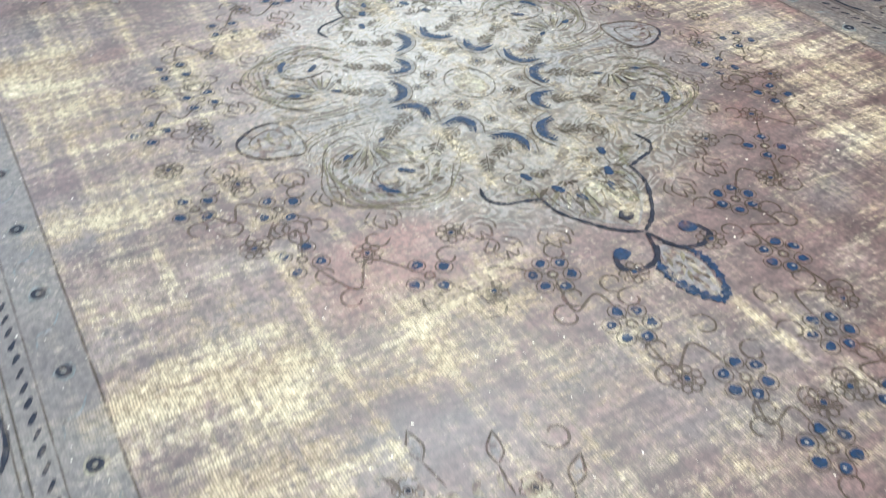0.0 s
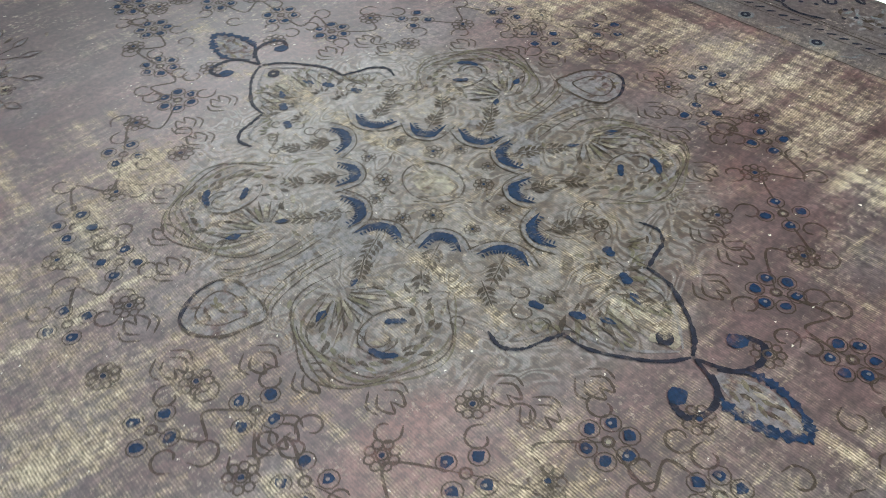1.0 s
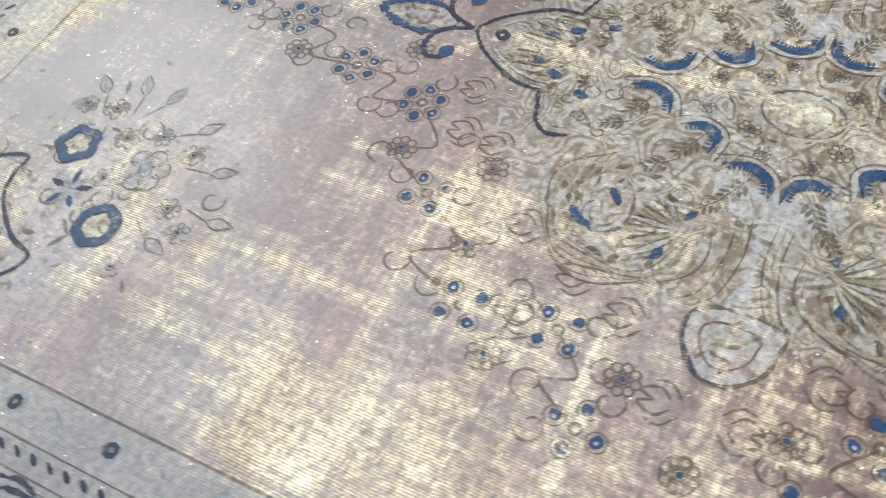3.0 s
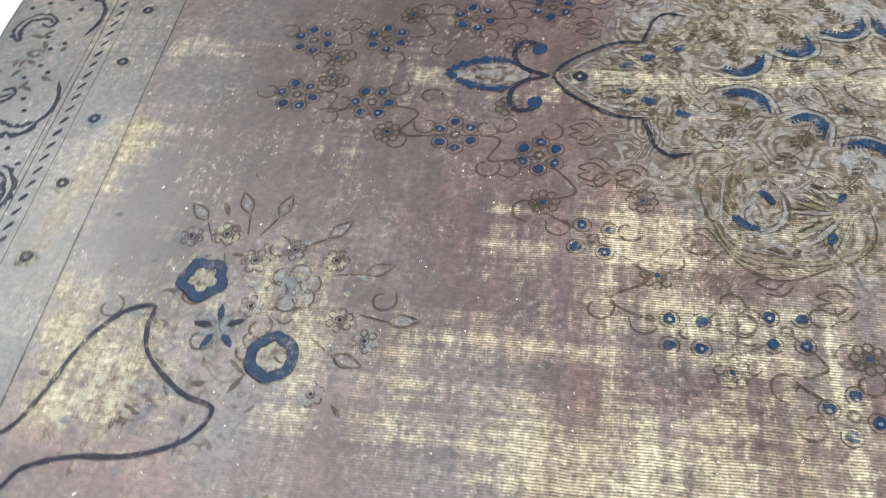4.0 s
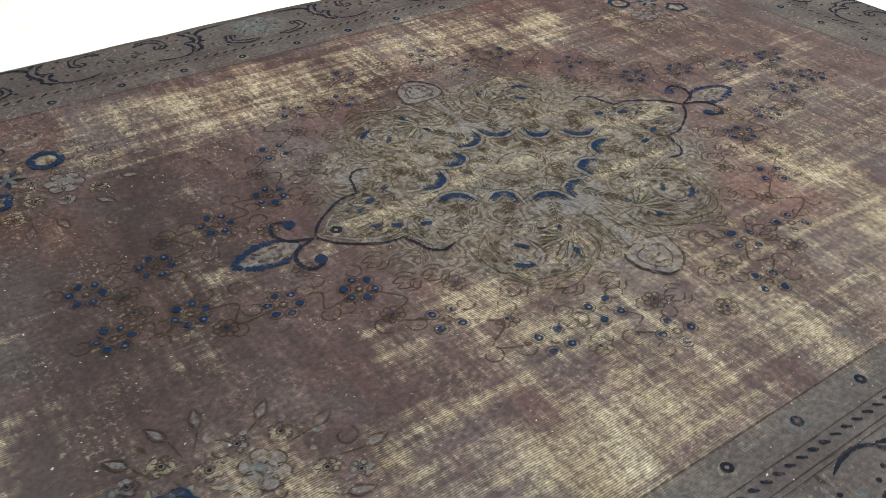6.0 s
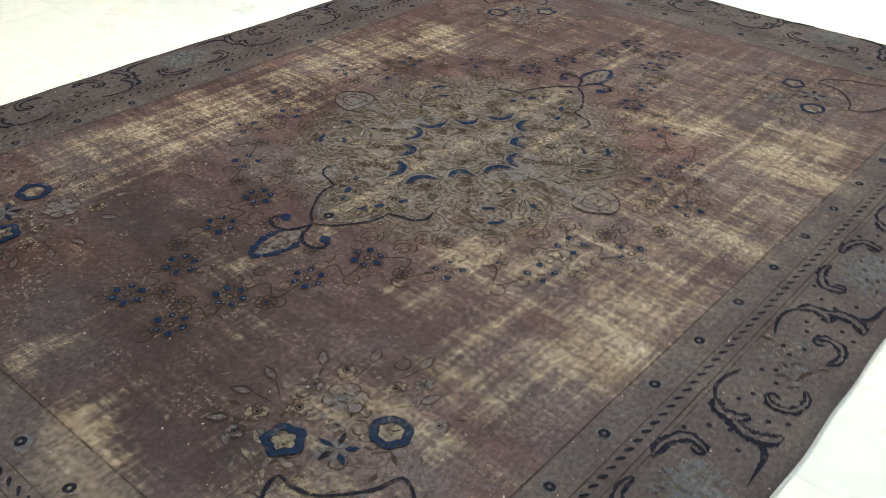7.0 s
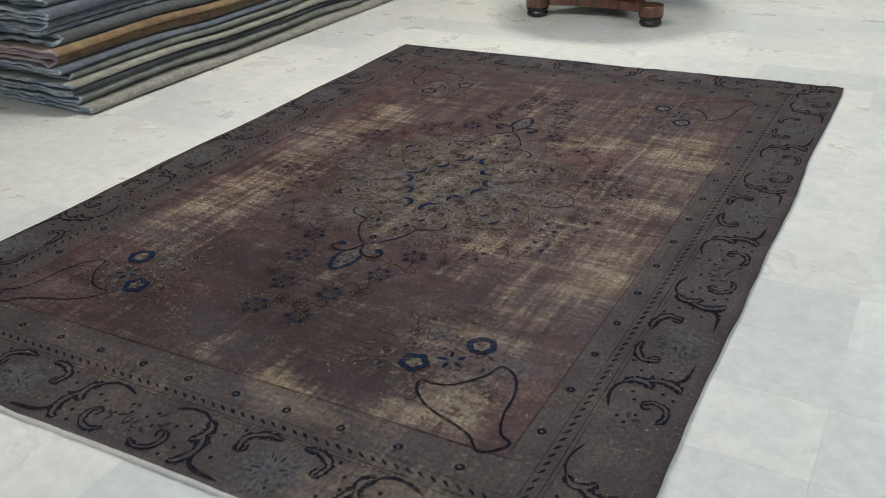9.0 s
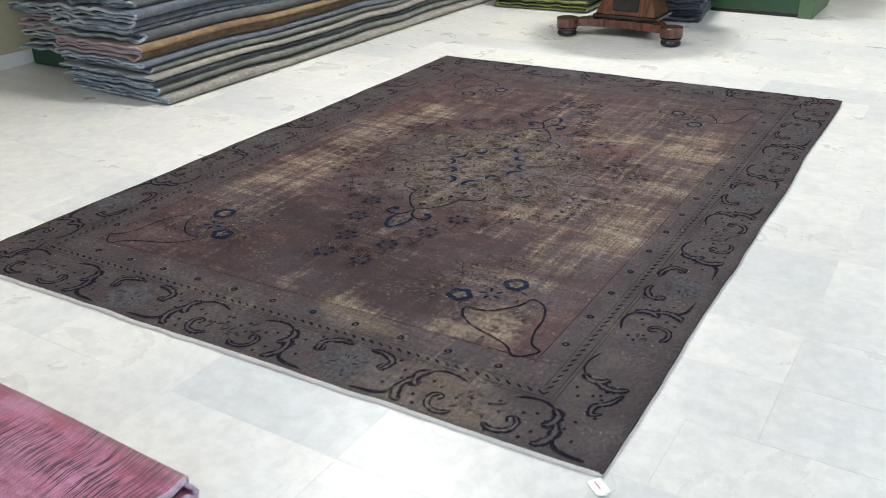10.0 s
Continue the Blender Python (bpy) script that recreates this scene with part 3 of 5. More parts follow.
for k, (plies, cl, ed, words) in enumerate([(2, STEEL, EDGE_BLUE, "blue-grey"), (4, SAGE, EDGE_GREY, "sage grey"), (4, TAUPE, EDGE_PINK, "taupe"), (4, STEEL, EDGE_BLUE, "blue"), (4, SLATE, EDGE_PINK, "pink-edged slate"), (4, STEEL, EDGE_BLUE, "blue-grey")]):
    folded_rug("folded_rug", words + " folded rug stacked on the green platform", 0.60, 3.4, z, plies, 0.022, 0.014, cl, ed, 60 + k, "rugs on the platform", pose(-3.10 - 0.02 * (k % 2), 0.15 + 0.04 * math.sin(k * 1.7), 0), rows=16)
    z += plies * 0.022 + 0.003

# olive rugs folded on the floor at the back
z = 0.004
for k in range(3):
    folded_rug("folded_rug", "olive green folded rug with lime edges on the floor", 0.93, 0.75, z, 4, 0.024, 0.014, OLIVE, LIME, 80 + k, "olive rugs at the back", pose(-1.03, 3.62 + 0.03 * k, 0, 0, 0, 3), rows=8)
    z += 4 * 0.024 + 0.002
z = 0.004
for k in range(4):
    folded_rug("folded_rug", "dark navy folded rug in a short pile", 0.66, 0.5, z, 4 if k else 3, 0.026, 0.018, DENIM, STEEL if k % 2 else DENIM, 90 + k, "navy rugs at the back", pose(-0.06 - 0.02 * (k % 2), 3.70, 0, 0, 0, 8), rows=8)
    z += (4 if k else 3) * 0.026 + 0.002
# pink rug near the large one
folded_rug("folded_rug", "pink overdyed rug with dark streaks, folded on the marble floor", 1.05, 3.2, 0.004, 2, 0.030, 0.013, PINK, EDGE_LILAC, 99, "", pose(0.515, -2.335, 0, 0, 0, 90), rows=40, lift=0.6)

# ---- green display base at the back ----
base = thing("green_cabinet", "dark green painted low cabinet with a lighter corner post", "cabinet")
carcass = part("body", box_bm(-2.6, 0.56, 4.20, 4.85, 0.03, 0.80, 0.006), GREEN, base)
part("plinth", box_bm(-2.6, 0.55, 4.215, 4.84, 0.0, 0.03), BLACK, base)
part("corner_post", box_bm(0.562, 0.68, 4.17, 4.85, 0.0, 0.80, 0.006), GREEN_LIGHT, base, "light green corner post")

# ---- pedestal table ----
TX, TY, HALF = -0.435, 3.16, 0.405
table = thing("pedestal_table", "polished mahogany pedestal table on bun feet", "table", at=pose(TX, TY, 0))
FEET = [(-HALF, -0.365), (HALF, -0.365), (0.0, 0.34)]
for fx, fy in FEET:
    foot = part("foot", turned_bm([(0.055, 0.0), (0.070, 0.008), (0.075, 0.022), (0.068, 0.038), (0.060, 0.044), (0.074, 0.050), (0.076, 0.058), (0.066, 0.064)], (fx, fy, 0)), BLACK, table, "ebonised bun foot", True)
    part("foot_block", turned_bm([(0.074, 0.064), (0.082, 0.068), (0.082, 0.130), (0.078, 0.136)], (fx, fy, 0)), MAHOGANY, foot, "mahogany block")
outline = []
for (ax, ay), (cx, cy) in zip(FEET, FEET[1:] + FEET[:1]):
    for i in range(12):
        s = i / 12
        mx, my = ax + (cx - ax) * s, ay + (cy - ay) * s
        pull = 0.16 * 4 * s * (1 - s)
        outline.append((mx * (1 - pull), my * (1 - pull) - (my + 0.12) * pull * 0.5))
part("platform", prism_bm(outline, 0.072, 0.128, 0.006), MAHOGANY, table)
part("moulding", box_bm(-0.25, 0.25, -0.26, 0.12, 0.128, 0.158, 0.008), BLACK, table, "black moulding")
bm = bmesh.new()
rings = [(0.235, 0.205, 0.158), (0.225, 0.195, 0.18), (0.20, 0.17, 0.25), (0.165, 0.14, 0.34), (0.15, 0.13, 0.55), (0.19, 0.16, 0.66), (0.22, 0.20, 0.70)]
loops = [[bm.verts.new((sx * a, sy * c * 0.85 - 0.07, h)) for sx, sy in ((-1, -1), (1, -1), (1, 1), (-1, 1))] for a, c, h in rings]
for a, c in zip(loops, loops[1:]):
    for k in range(4):
        bm.faces.new((a[k], a[(k + 1) % 4], c[(k + 1) % 4], c[k]))
bm.faces.new(loops[0]), bm.faces.new(loops[-1])
bmesh.ops.bevel(bm, geom=bm.edges[:], offset=0.008, segments=2, affect="EDGES", profile=0.5)
pedestal = part("pedestal", bm, MAHOGANY, table)
part("panel", box_bm(-0.10, 0.10, -0.245, -0.17, 0.185, 0.40, 0.012), BLACK, pedestal, "dark inset panel")
part("tabletop", turned_bm([(0.50, 0.70), (0.56, 0.705), (0.585, 0.72), (0.585, 0.735), (0.57, 0.75)], n=48), MAHOGANY, table)

# ---- the large worn rug ----
rug = thing("persian_rug", "large worn overdyed Persian rug, plum and straw, lying on marble", "rug")
rug_rng = random.Random(7)


def ground_z(x, y):
    """The pile's top: it lies almost flat, with faint swells and lifted edges."""
    swell = 0.0022 * noise.noise((x * 1.7, y * 1.7, 2.0)) + 0.0012 * noise.noise((x * 5, y * 5, 4.0))
    rim = max(abs(x) / RUG_X, abs(y) / RUG_Y)
    lift = max(0.0, rim - 0.965) * 0.10 * (0.5 + noise.noise((x * 3.0, y * 3.0, 8.0)))
    return RUG_TOP + swell + max(lift, -0.0005)


def edge_shift(x, y):
    """Slightly uneven selvedges and ends."""
    ex = 0.014 * noise.noise((y * 1.6, 1.0 if x > 0 else 5.0, 0)) + 0.004 * noise.noise((y * 7.0, 3.0, 0))
    ey = 0.012 * noise.noise((x * 1.8, 2.0 if y > 0 else 9.0, 0)) + 0.004 * noise.noise((x * 8.0, 6.0, 0))
    flare = 0.019 * (1 - y / RUG_Y) - 0.002 if x > 0 else -0.010 * (y / RUG_Y)
    return x + (ex + flare) * (abs(x) / RUG_X) ** 6, y + (ey - (0.02 if y > 0 else 0.0)) * (abs(y) / RUG_Y) ** 6


NX, NY = 84, 120
verts, faces = [], []
for j in range(NY + 1):
    for i in range(NX + 1):
        x, y = edge_shift(*skew(-RUG_X + 2 * RUG_X * i / NX, -RUG_Y + 2 * RUG_Y * j / NY))
        verts.append((x, y, ground_z(x, y)))
for j in range(NY):
    for i in range(NX):
        a = j * (NX + 1) + i
        faces.append((a, a + 1, a + NX + 2, a + NX + 1))
rim = [i for i in range(NX + 1)] + [j * (NX + 1) + NX for j in range(1, NY + 1)] + [NY * (NX + 1) + i for i in range(NX - 1, -1, -1)] + [j * (NX + 1) for j in range(NY - 1, 0, -1)]
low = len(verts)
for k in rim:
    verts.append((verts[k][0] * 0.999, verts[k][1] * 0.999, 0.002))
for k in range(len(rim)):
    q = (k + 1) % len(rim)
    faces.append((rim[q], rim[k], low + k, low + q))
faces.append(tuple(range(len(verts) - 1, low - 1, -1)))
obj("woven_ground", verts, faces, PILE_MAT, rug, "", None, True)


class Motif:
    """Gathers flat strokes and fills of several wools into one mesh woven level with the pile."""

    def __init__(self, turn=lambda x, y: (x, y)):
        self.v, self.f, self.i, self.mats, self.turn = [], [], [], [], turn

    def slot(self, mat):
        if mat not in self.mats:
            self.mats.append(mat)
        return self.mats.index(mat)

    def point(self, x, y, level):
        x, y = self.turn(x, y)
        x, y = skew(max(-1.266, min(1.266, x)), max(-1.822, min(1.822, y)))
        self.v.append((x, y, ground_z(x, y) + 0.0007 * level))
        return len(self.v) - 1

    def stroke(self, pts, width, mat, level=2, ends=(0.25, 0.25), rough=0.22, per=7, rise=5.0):
        line = smooth_line(pts, per)
        last = len(line) - 1
        pairs = []
        for k, p in enumerate(line):
            d = (line[min(k + 1, last)] - line[max(k - 1, 0)])
            d = d.normalized() if d.length > 1e-9 else Vector((1, 0))
            s = k / last
            w = width * 0.5 * min(1.0, ends[0] + s * rise, ends[1] + (1 - s) * rise) * (1 + rug_rng.uniform(-rough, rough))
            o = Vector((-d.y, d.x)) * w
            pairs.append((self.point(*(p + o), level), self.point(*(p - o), level)))
        m = self.slot(mat)
        for (a, b2), (c, e) in zip(pairs, pairs[1:]):
            self.f.append((a, b2, e, c)), self.i.append(m)
        return self

    def fill(self, pts, mat, level=1, rough=0.0, smooth=True):
        line = smooth_line(list(pts) + [pts[0]], 5)[:-1] if smooth else [Vector(p) for p in pts]
        c = sum(line, Vector((0, 0))) / len(line)
        hub = self.point(c.x, c.y, level)
        ring = [self.point(*(c + (p - c) * (1 + rug_rng.uniform(-rough, rough))), level) for p in line]
        m = self.slot(mat)
        for k in range(len(ring)):
            self.f.append((hub, ring[k - 1], ring[k])), self.i.append(m)
        return self

    def disc(self, x, y, r, mat, level=2, n=9, squash=1.0, rough=0.15):
        return self.fill([(x + r * math.cos(2 * math.pi * k / n), y + squash * r * math.sin(2 * math.pi * k / n)) for k in range(n)], mat, level, rough, False)

    def ring(self, x, y, r, width, mat, level=2, n=14, lobes=0, depth=0.0, rough=0.15):
        m = self.slot(mat)
        pairs = []
        for k in range(n):
            a = 2 * math.pi * k / n
            rr = r * (1 + depth * math.cos(lobes * a))
            o, i2 = rr + width / 2 * (1 + rug_rng.uniform(-rough, rough)), rr - width / 2 * (1 + rug_rng.uniform(-rough, rough))
            pairs.append((self.point(x + o * math.cos(a), y + o * math.sin(a), level), self.point(x + i2 * math.cos(a), y + i2 * math.sin(a), level)))
        for k in range(n):
            self.f.append((*pairs[k - 1], *pairs[k][::-1])), self.i.append(m)
        return self

    def leaf(self, x, y, angle, length, width, mat, level=2, bend=0.0):
        c, s = math.cos(angle), math.sin(angle)
        shape = [(-0.5, 0.0), (-0.2, 0.5), (0.15, 0.42), (0.5, 0.0), (0.15, -0.42), (-0.2, -0.5)]
        pts = []
        for u, w in shape:
            u2, w2 = u * length, w * width + bend * length * (0.25 - u * u)
            pts.append((x + u2 * c - w2 * s, y + u2 * s + w2 * c))
        return self.fill(pts, mat, level, 0.08, False)

    def done(self, name, label=""):
        return obj(name, self.v, self.f, self.mats, rug, label, self.i)


def smooth_line(pts, per=7):
    """A Catmull-Rom line through the points."""
    p = [Vector(q) for q in pts]
    if len(p) == 2:
        return [p[0].lerp(p[1], k / per) for k in range(per + 1)]
    closed = (p[0] - p[-1]).length < 1e-9
    first, last = (p[-2], p[1]) if closed else (2 * p[0] - p[1], 2 * p[-1] - p[-2])
    p = [first] + p + [last]
    out = []
    for a, b2, c, d in zip(p, p[1:], p[2:], p[3:]):
        for k in range(per):
            t = k / per
            out.append(0.5 * (2 * b2 + (c - a) * t + (2 * a - 5 * b2 + 4 * c - d) * t * t + (3 * b2 - a - 3 * c + d) * t ** 3))
    out.append(p[-2])
    return out


QUARTERS = [lambda x, y: (x, y), lambda x, y: (-x, y), lambda x, y: (x, -y), lambda x, y: (-x, -y)]
HALVES_X = [lambda x, y: (x, y), lambda x, y: (-x, y)]
HALVES_Y = [lambda x, y: (x, y), lambda x, y: (x, -y)]


def spray(mo, x, y, angle, size, mat, count=5):
    """A small fern of leaflets."""
    for k in range(count):
        a = angle + (k - (count - 1) / 2) * 0.55
        mo.leaf(x + math.cos(a) * size * 0.6, y + math.sin(a) * size * 0.6, a, size * 0.62, size * 0.2, mat, 3)


def curl(mo, x, y, r, angle, turn, mat, width=0.0044):
    """A hooked tendril, wound almost into a ring."""
    mo.stroke([(x + r * (1.35 - 0.13 * k) * math.cos(angle + turn * k * 0.9), y + r * (1.35 - 0.13 * k) * math.sin(angle + turn * k * 0.9)) for k in range(7)], width, mat, 1, (0.4, 0.5), 0.3, 4)


def fern(mo, x, y, angle, length, mat, pairs=4):
    """A short stem with leaves to both sides."""
    c, q = math.cos(angle), math.sin(angle)
    mo.stroke([(x, y), (x + length * c, y + length * q)], 0.003, mat, 2)
    for k in range(pairs):
        u = length * (0.22 + 0.7 * k / pairs)
        for side in (-1, 1):
            a = angle + side * 0.75
            ln = length * (0.36 - 0.045 * k)
            mo.leaf(x + u * c + ln * 0.62 * math.cos(a), y + u * q + ln * 0.62 * math.sin(a), a, ln, ln * 0.34, mat, 2)


def beside(line, off):
    """The line moved sideways, to its right for a positive distance."""
    out = []
    for k, p in enumerate(line):
        d = (line[min(k + 1, len(line) - 1)] - line[max(k - 1, 0)]).normalized()
        out.append((p.x + d.y * off, p.y - d.x * off))
    return out


# centre field: gold lozenge, bare spine, small rosettes
mo = Motif()
mo.fill([(0.034, 0), (0.024, 0.035), (0, 0.046), (-0.024, 0.035), (-0.034, 0), (-0.024, -0.035), (0, -0.046), (0.024, -0.035)], CREAM, 1)
mo.stroke([(0.055, 0), (0.038, 0.05), (0, 0.07), (-0.038, 0.05), (-0.055, 0), (-0.038, -0.05), (0, -0.07), (0.038, -0.05), (0.055, 0)], 0.004, BROWN, 2)
mo.done("centre_lozenge", "straw-coloured lozenge at the centre")


def rosette(mo, x, y, r, mat, eye=None, petals=8):
    """A daisy: petals drawn in outline round a dark eye."""
    spin = rug_rng.uniform(0, 1)
    for k in range(petals):
        a = 2 * math.pi * k / petals + spin
        mo.ring(x + r * 0.66 * math.cos(a), y + r * 0.66 * math.sin(a), r * 0.27, r * 0.13, mat, 1, 7)
    mo.ring(x, y, r * 0.30, r * 0.12, mat, 2, 9)
    mo.disc(x, y, r * 0.17, eye or mat, 3, 7)


# scalloped dark blue outline of the centre, one piece to each quarter
ARCS = [[(0.212, 0.006), (0.164, 0.016), (0.143, 0.054), (0.156, 0.106)], [(0.158, 0.124), (0.102, 0.116), (0.082, 0.150), (0.098, 0.194)], [(0.090, 0.204), (0.042, 0.220), (0.022, 0.260), (0.036, 0.304)]]
for turn in QUARTERS:
    mo = Motif(turn)
    for arc in ARCS:
        mid = smooth_line(arc, 6)
        mo.stroke(beside(mid[1:-1], 0.003), 0.017, NAVY, 3, (0.12, 0.12), 0.2, 2, 2.4)
        mo.stroke(beside(mid, -0.010), 0.007, PALE, 2, (0.6, 0.6), 0.2, 2)
        mo.stroke(beside(mid, -0.016), 0.003, BROWN, 2, (0.6, 0.6), 0.3, 2)
        for k in range(2, len(mid) - 2):
            d = mid[k + 1] - mid[k - 1]
            a = math.atan2(-d.x, d.y)
            mo.leaf(mid[k].x + 0.013 * math.cos(a), mid[k].y + 0.013 * math.sin(a), a, 0.012, 0.0042, NAVY, 3)
        top = mid[len(mid) // 2]
        d = mid[len(mid) // 2 + 1] - mid[len(mid) // 2 - 1]
        a = math.atan2(-d.x, d.y)
        fern(mo, top.x + 0.022 * math.cos(a), top.y + 0.022 * math.sin(a), a, 0.078, BROWN)
    rosette(mo, 0.066, 0.075, 0.022, BROWN, NAVY)
    rosette(mo, 0.040, 0.155, 0.017, BROWN, NAVY)
    rosette(mo, 0.112, 0.040, 0.016, BROWN, NAVY)
    for k in range(16):
        x, y = rug_rng.uniform(0.01, 0.12), rug_rng.uniform(0.02, 0.24)
        if x / 0.13 + y / 0.26 < 1:
            mo.leaf(x, y, rug_rng.uniform(0, 6.3), rug_rng.uniform(0.012, 0.024), 0.005, rug_rng.choice([BROWN, MOSS, CREAM]), 1, rug_rng.uniform(-0.5, 0.5))
    mo.done("scalloped_arc", "dark blue scalloped outline with a lilac edge")

# shell-shaped palmettes in the four quarters of the medallion
SHELL = (0.312, 0.212)
for turn in QUARTERS:
    mo = Motif(turn)
    cx, cy = SHELL
    mo.fill([(0.200, 0.012), (0.250, 0.006), (0.262, 0.040), (0.215, 0.085), (0.185, 0.110), (0.176, 0.070)], PALE, 1, 0.05)

    def rim_line(r, start, stop, wave, shift=0.0):
        return [(cx + r * (1 + wave * math.sin(4.7 * a + shift)) * math.cos(a), cy + r * (1 + wave * math.sin(4.7 * a + shift)) * math.sin(a)) for a in [radians(start + (stop - start) * k / 18) for k in range(19)]]

    for r, wd, mat, start, stop in ((0.146, 0.0032, BROWN, -95, 40), (0.138, 0.0036, MOSS, -85, 165), (0.129, 0.0030, BROWN, -40, 160), (0.120, 0.0060, MOSS, -70, 120), (0.112, 0.0030, BROWN, -80, 60), (0.104, 0.0040, PALE, 0, 140)):
        mo.stroke(rim_line(r, start, stop, 0.055, r * 90), wd, mat, 2, (0.3, 0.3), 0.6, 4)
    # rolled heart of the shell
    ex, ey = 0.322, 0.250
    roll = [(ex + (0.012 + 0.0085 * k) * math.cos(2.2 - k * 0.72), ey + (0.010 + 0.0066 * k) * math.sin(2.2 - k * 0.72)) for k in range(11)]
    mo.stroke(roll[:7], 0.009, PALE, 2, (0.6, 0.3), 0.4, 5)
    for off, stop in ((-0.006, 22), (0.006, 15)):
        mo.stroke(beside(smooth_line(roll, 3), off)[:stop], 0.0032, BROWN, 3, (0.5, 0.3), 0.5, 2)
    for k in range(46):
        a, q = k * 2.399, 0.118 * math.sqrt((k + 6) / 52)
        mo.leaf(cx + q * math.cos(a), cy + q * math.sin(a), a + 1.1 + rug_rng.uniform(-0.4, 0.4), rug_rng.uniform(0.016, 0.034), rug_rng.uniform(0.006, 0.011), (BROWN, PALE, MOSS, CREAM, BROWN)[k % 5], 2, rug_rng.uniform(0.1, 0.5))
    # fan of blades rising from the stem side
    for k in range(8):
        a = radians(20 + 17 * k)
        x, y = 0.318 + 0.050 * math.cos(a), 0.112 + 0.050 * math.sin(a)
        mo.leaf(x, y, a, 0.060, 0.010, (CREAM, PALE, MOSS)[k % 3], 3, 0.12)
        mo.stroke([(0.318 + 0.022 * math.cos(a + 0.14), 0.112 + 0.022 * math.sin(a + 0.14)), (0.318 + 0.088 * math.cos(a + 0.14), 0.112 + 0.088 * math.sin(a + 0.14))], 0.0030, BROWN, 4, (0.5, 0.2), 0.5)
    for k in range(20):
        a = radians(-70 + 12 * k)
        mo.leaf(cx + 0.094 * math.cos(a), cy + 0.092 * math.sin(a), a + 1.2, 0.022, 0.009, BROWN if k % 2 else MOSS, 3, 0.3)
    for pts, wd in (([(0.360, 0.250), (0.354, 0.274), (0.334, 0.294)], 0.013), ([(0.304, 0.222), (0.290, 0.232), (0.276, 0.246)], 0.012)):
        mo.stroke(pts, wd, NAVY, 4)
    mo.leaf(0.374, 0.138, 0.4, 0.030, 0.017, NAVY, 4), mo.leaf(0.284, 0.112, 0.6, 0.026, 0.012, NAVY, 4)
    for x, y, a, size in ((0.222, 0.066, 0.75, 0.075), (0.175, 0.165, 0.9, 0.070), (0.120, 0.262, 1.1, 0.066)):
        fern(mo, x, y, a, size, BROWN, 4)
    # leaf-and-stem ground between shell and point
    for k in range(44):
        x, y = rug_rng.uniform(0.03, 0.46), rug_rng.uniform(0.02, 0.52)
        inside = x / 0.46 + y / 0.62
        if inside > 1.02 or math.hypot(x - cx, y - cy) < 0.145 or (x < 0.2 and y < 0.30 - x) or x < 0.03:
            continue
        mo.leaf(x, y, rug_rng.uniform(0, 6.3), rug_rng.uniform(0.020, 0.040), rug_rng.uniform(0.006, 0.011), rug_rng.choice([BROWN, PALE, MOSS, CREAM]), 1, rug_rng.uniform(-0.5, 0.5))
    for k in range(12):
        x, y = rug_rng.uniform(0.05, 0.30), rug_rng.uniform(0.26, 0.46)
        if x / 0.46 + y / 0.62 < 1.0:
            curl(mo, x, y, rug_rng.uniform(0.010, 0.018), rug_rng.uniform(0, 6), rug_rng.choice([-1, 1]), BROWN, 0.0035)
    mo.done("shell_palmette", "grey and umber shell palmette with blue strokes")
for turn in HALVES_X:
    mo = Motif(turn)
    mo.fill([(0.232, 0.012), (0.330, 0.006), (0.430, 0.014), (0.430, -0.014), (0.330, -0.006), (0.232, -0.012)], PALE, 1, 0.15)
    for q in (-1, 1):
        for off in (0.0, 0.012, 0.024):
            mo.stroke([(0.250, q * (0.020 + off)), (0.330, q * (0.016 + off)), (0.410, q * (0.034 + off)), (0.440, q * (0.062 + off))], 0.0028, BROWN if off != 0.012 else MOSS, 2, (0.3, 0.3), 0.6)
    mo.done("stem", "lilac-grey stem between medallion and cartouche")

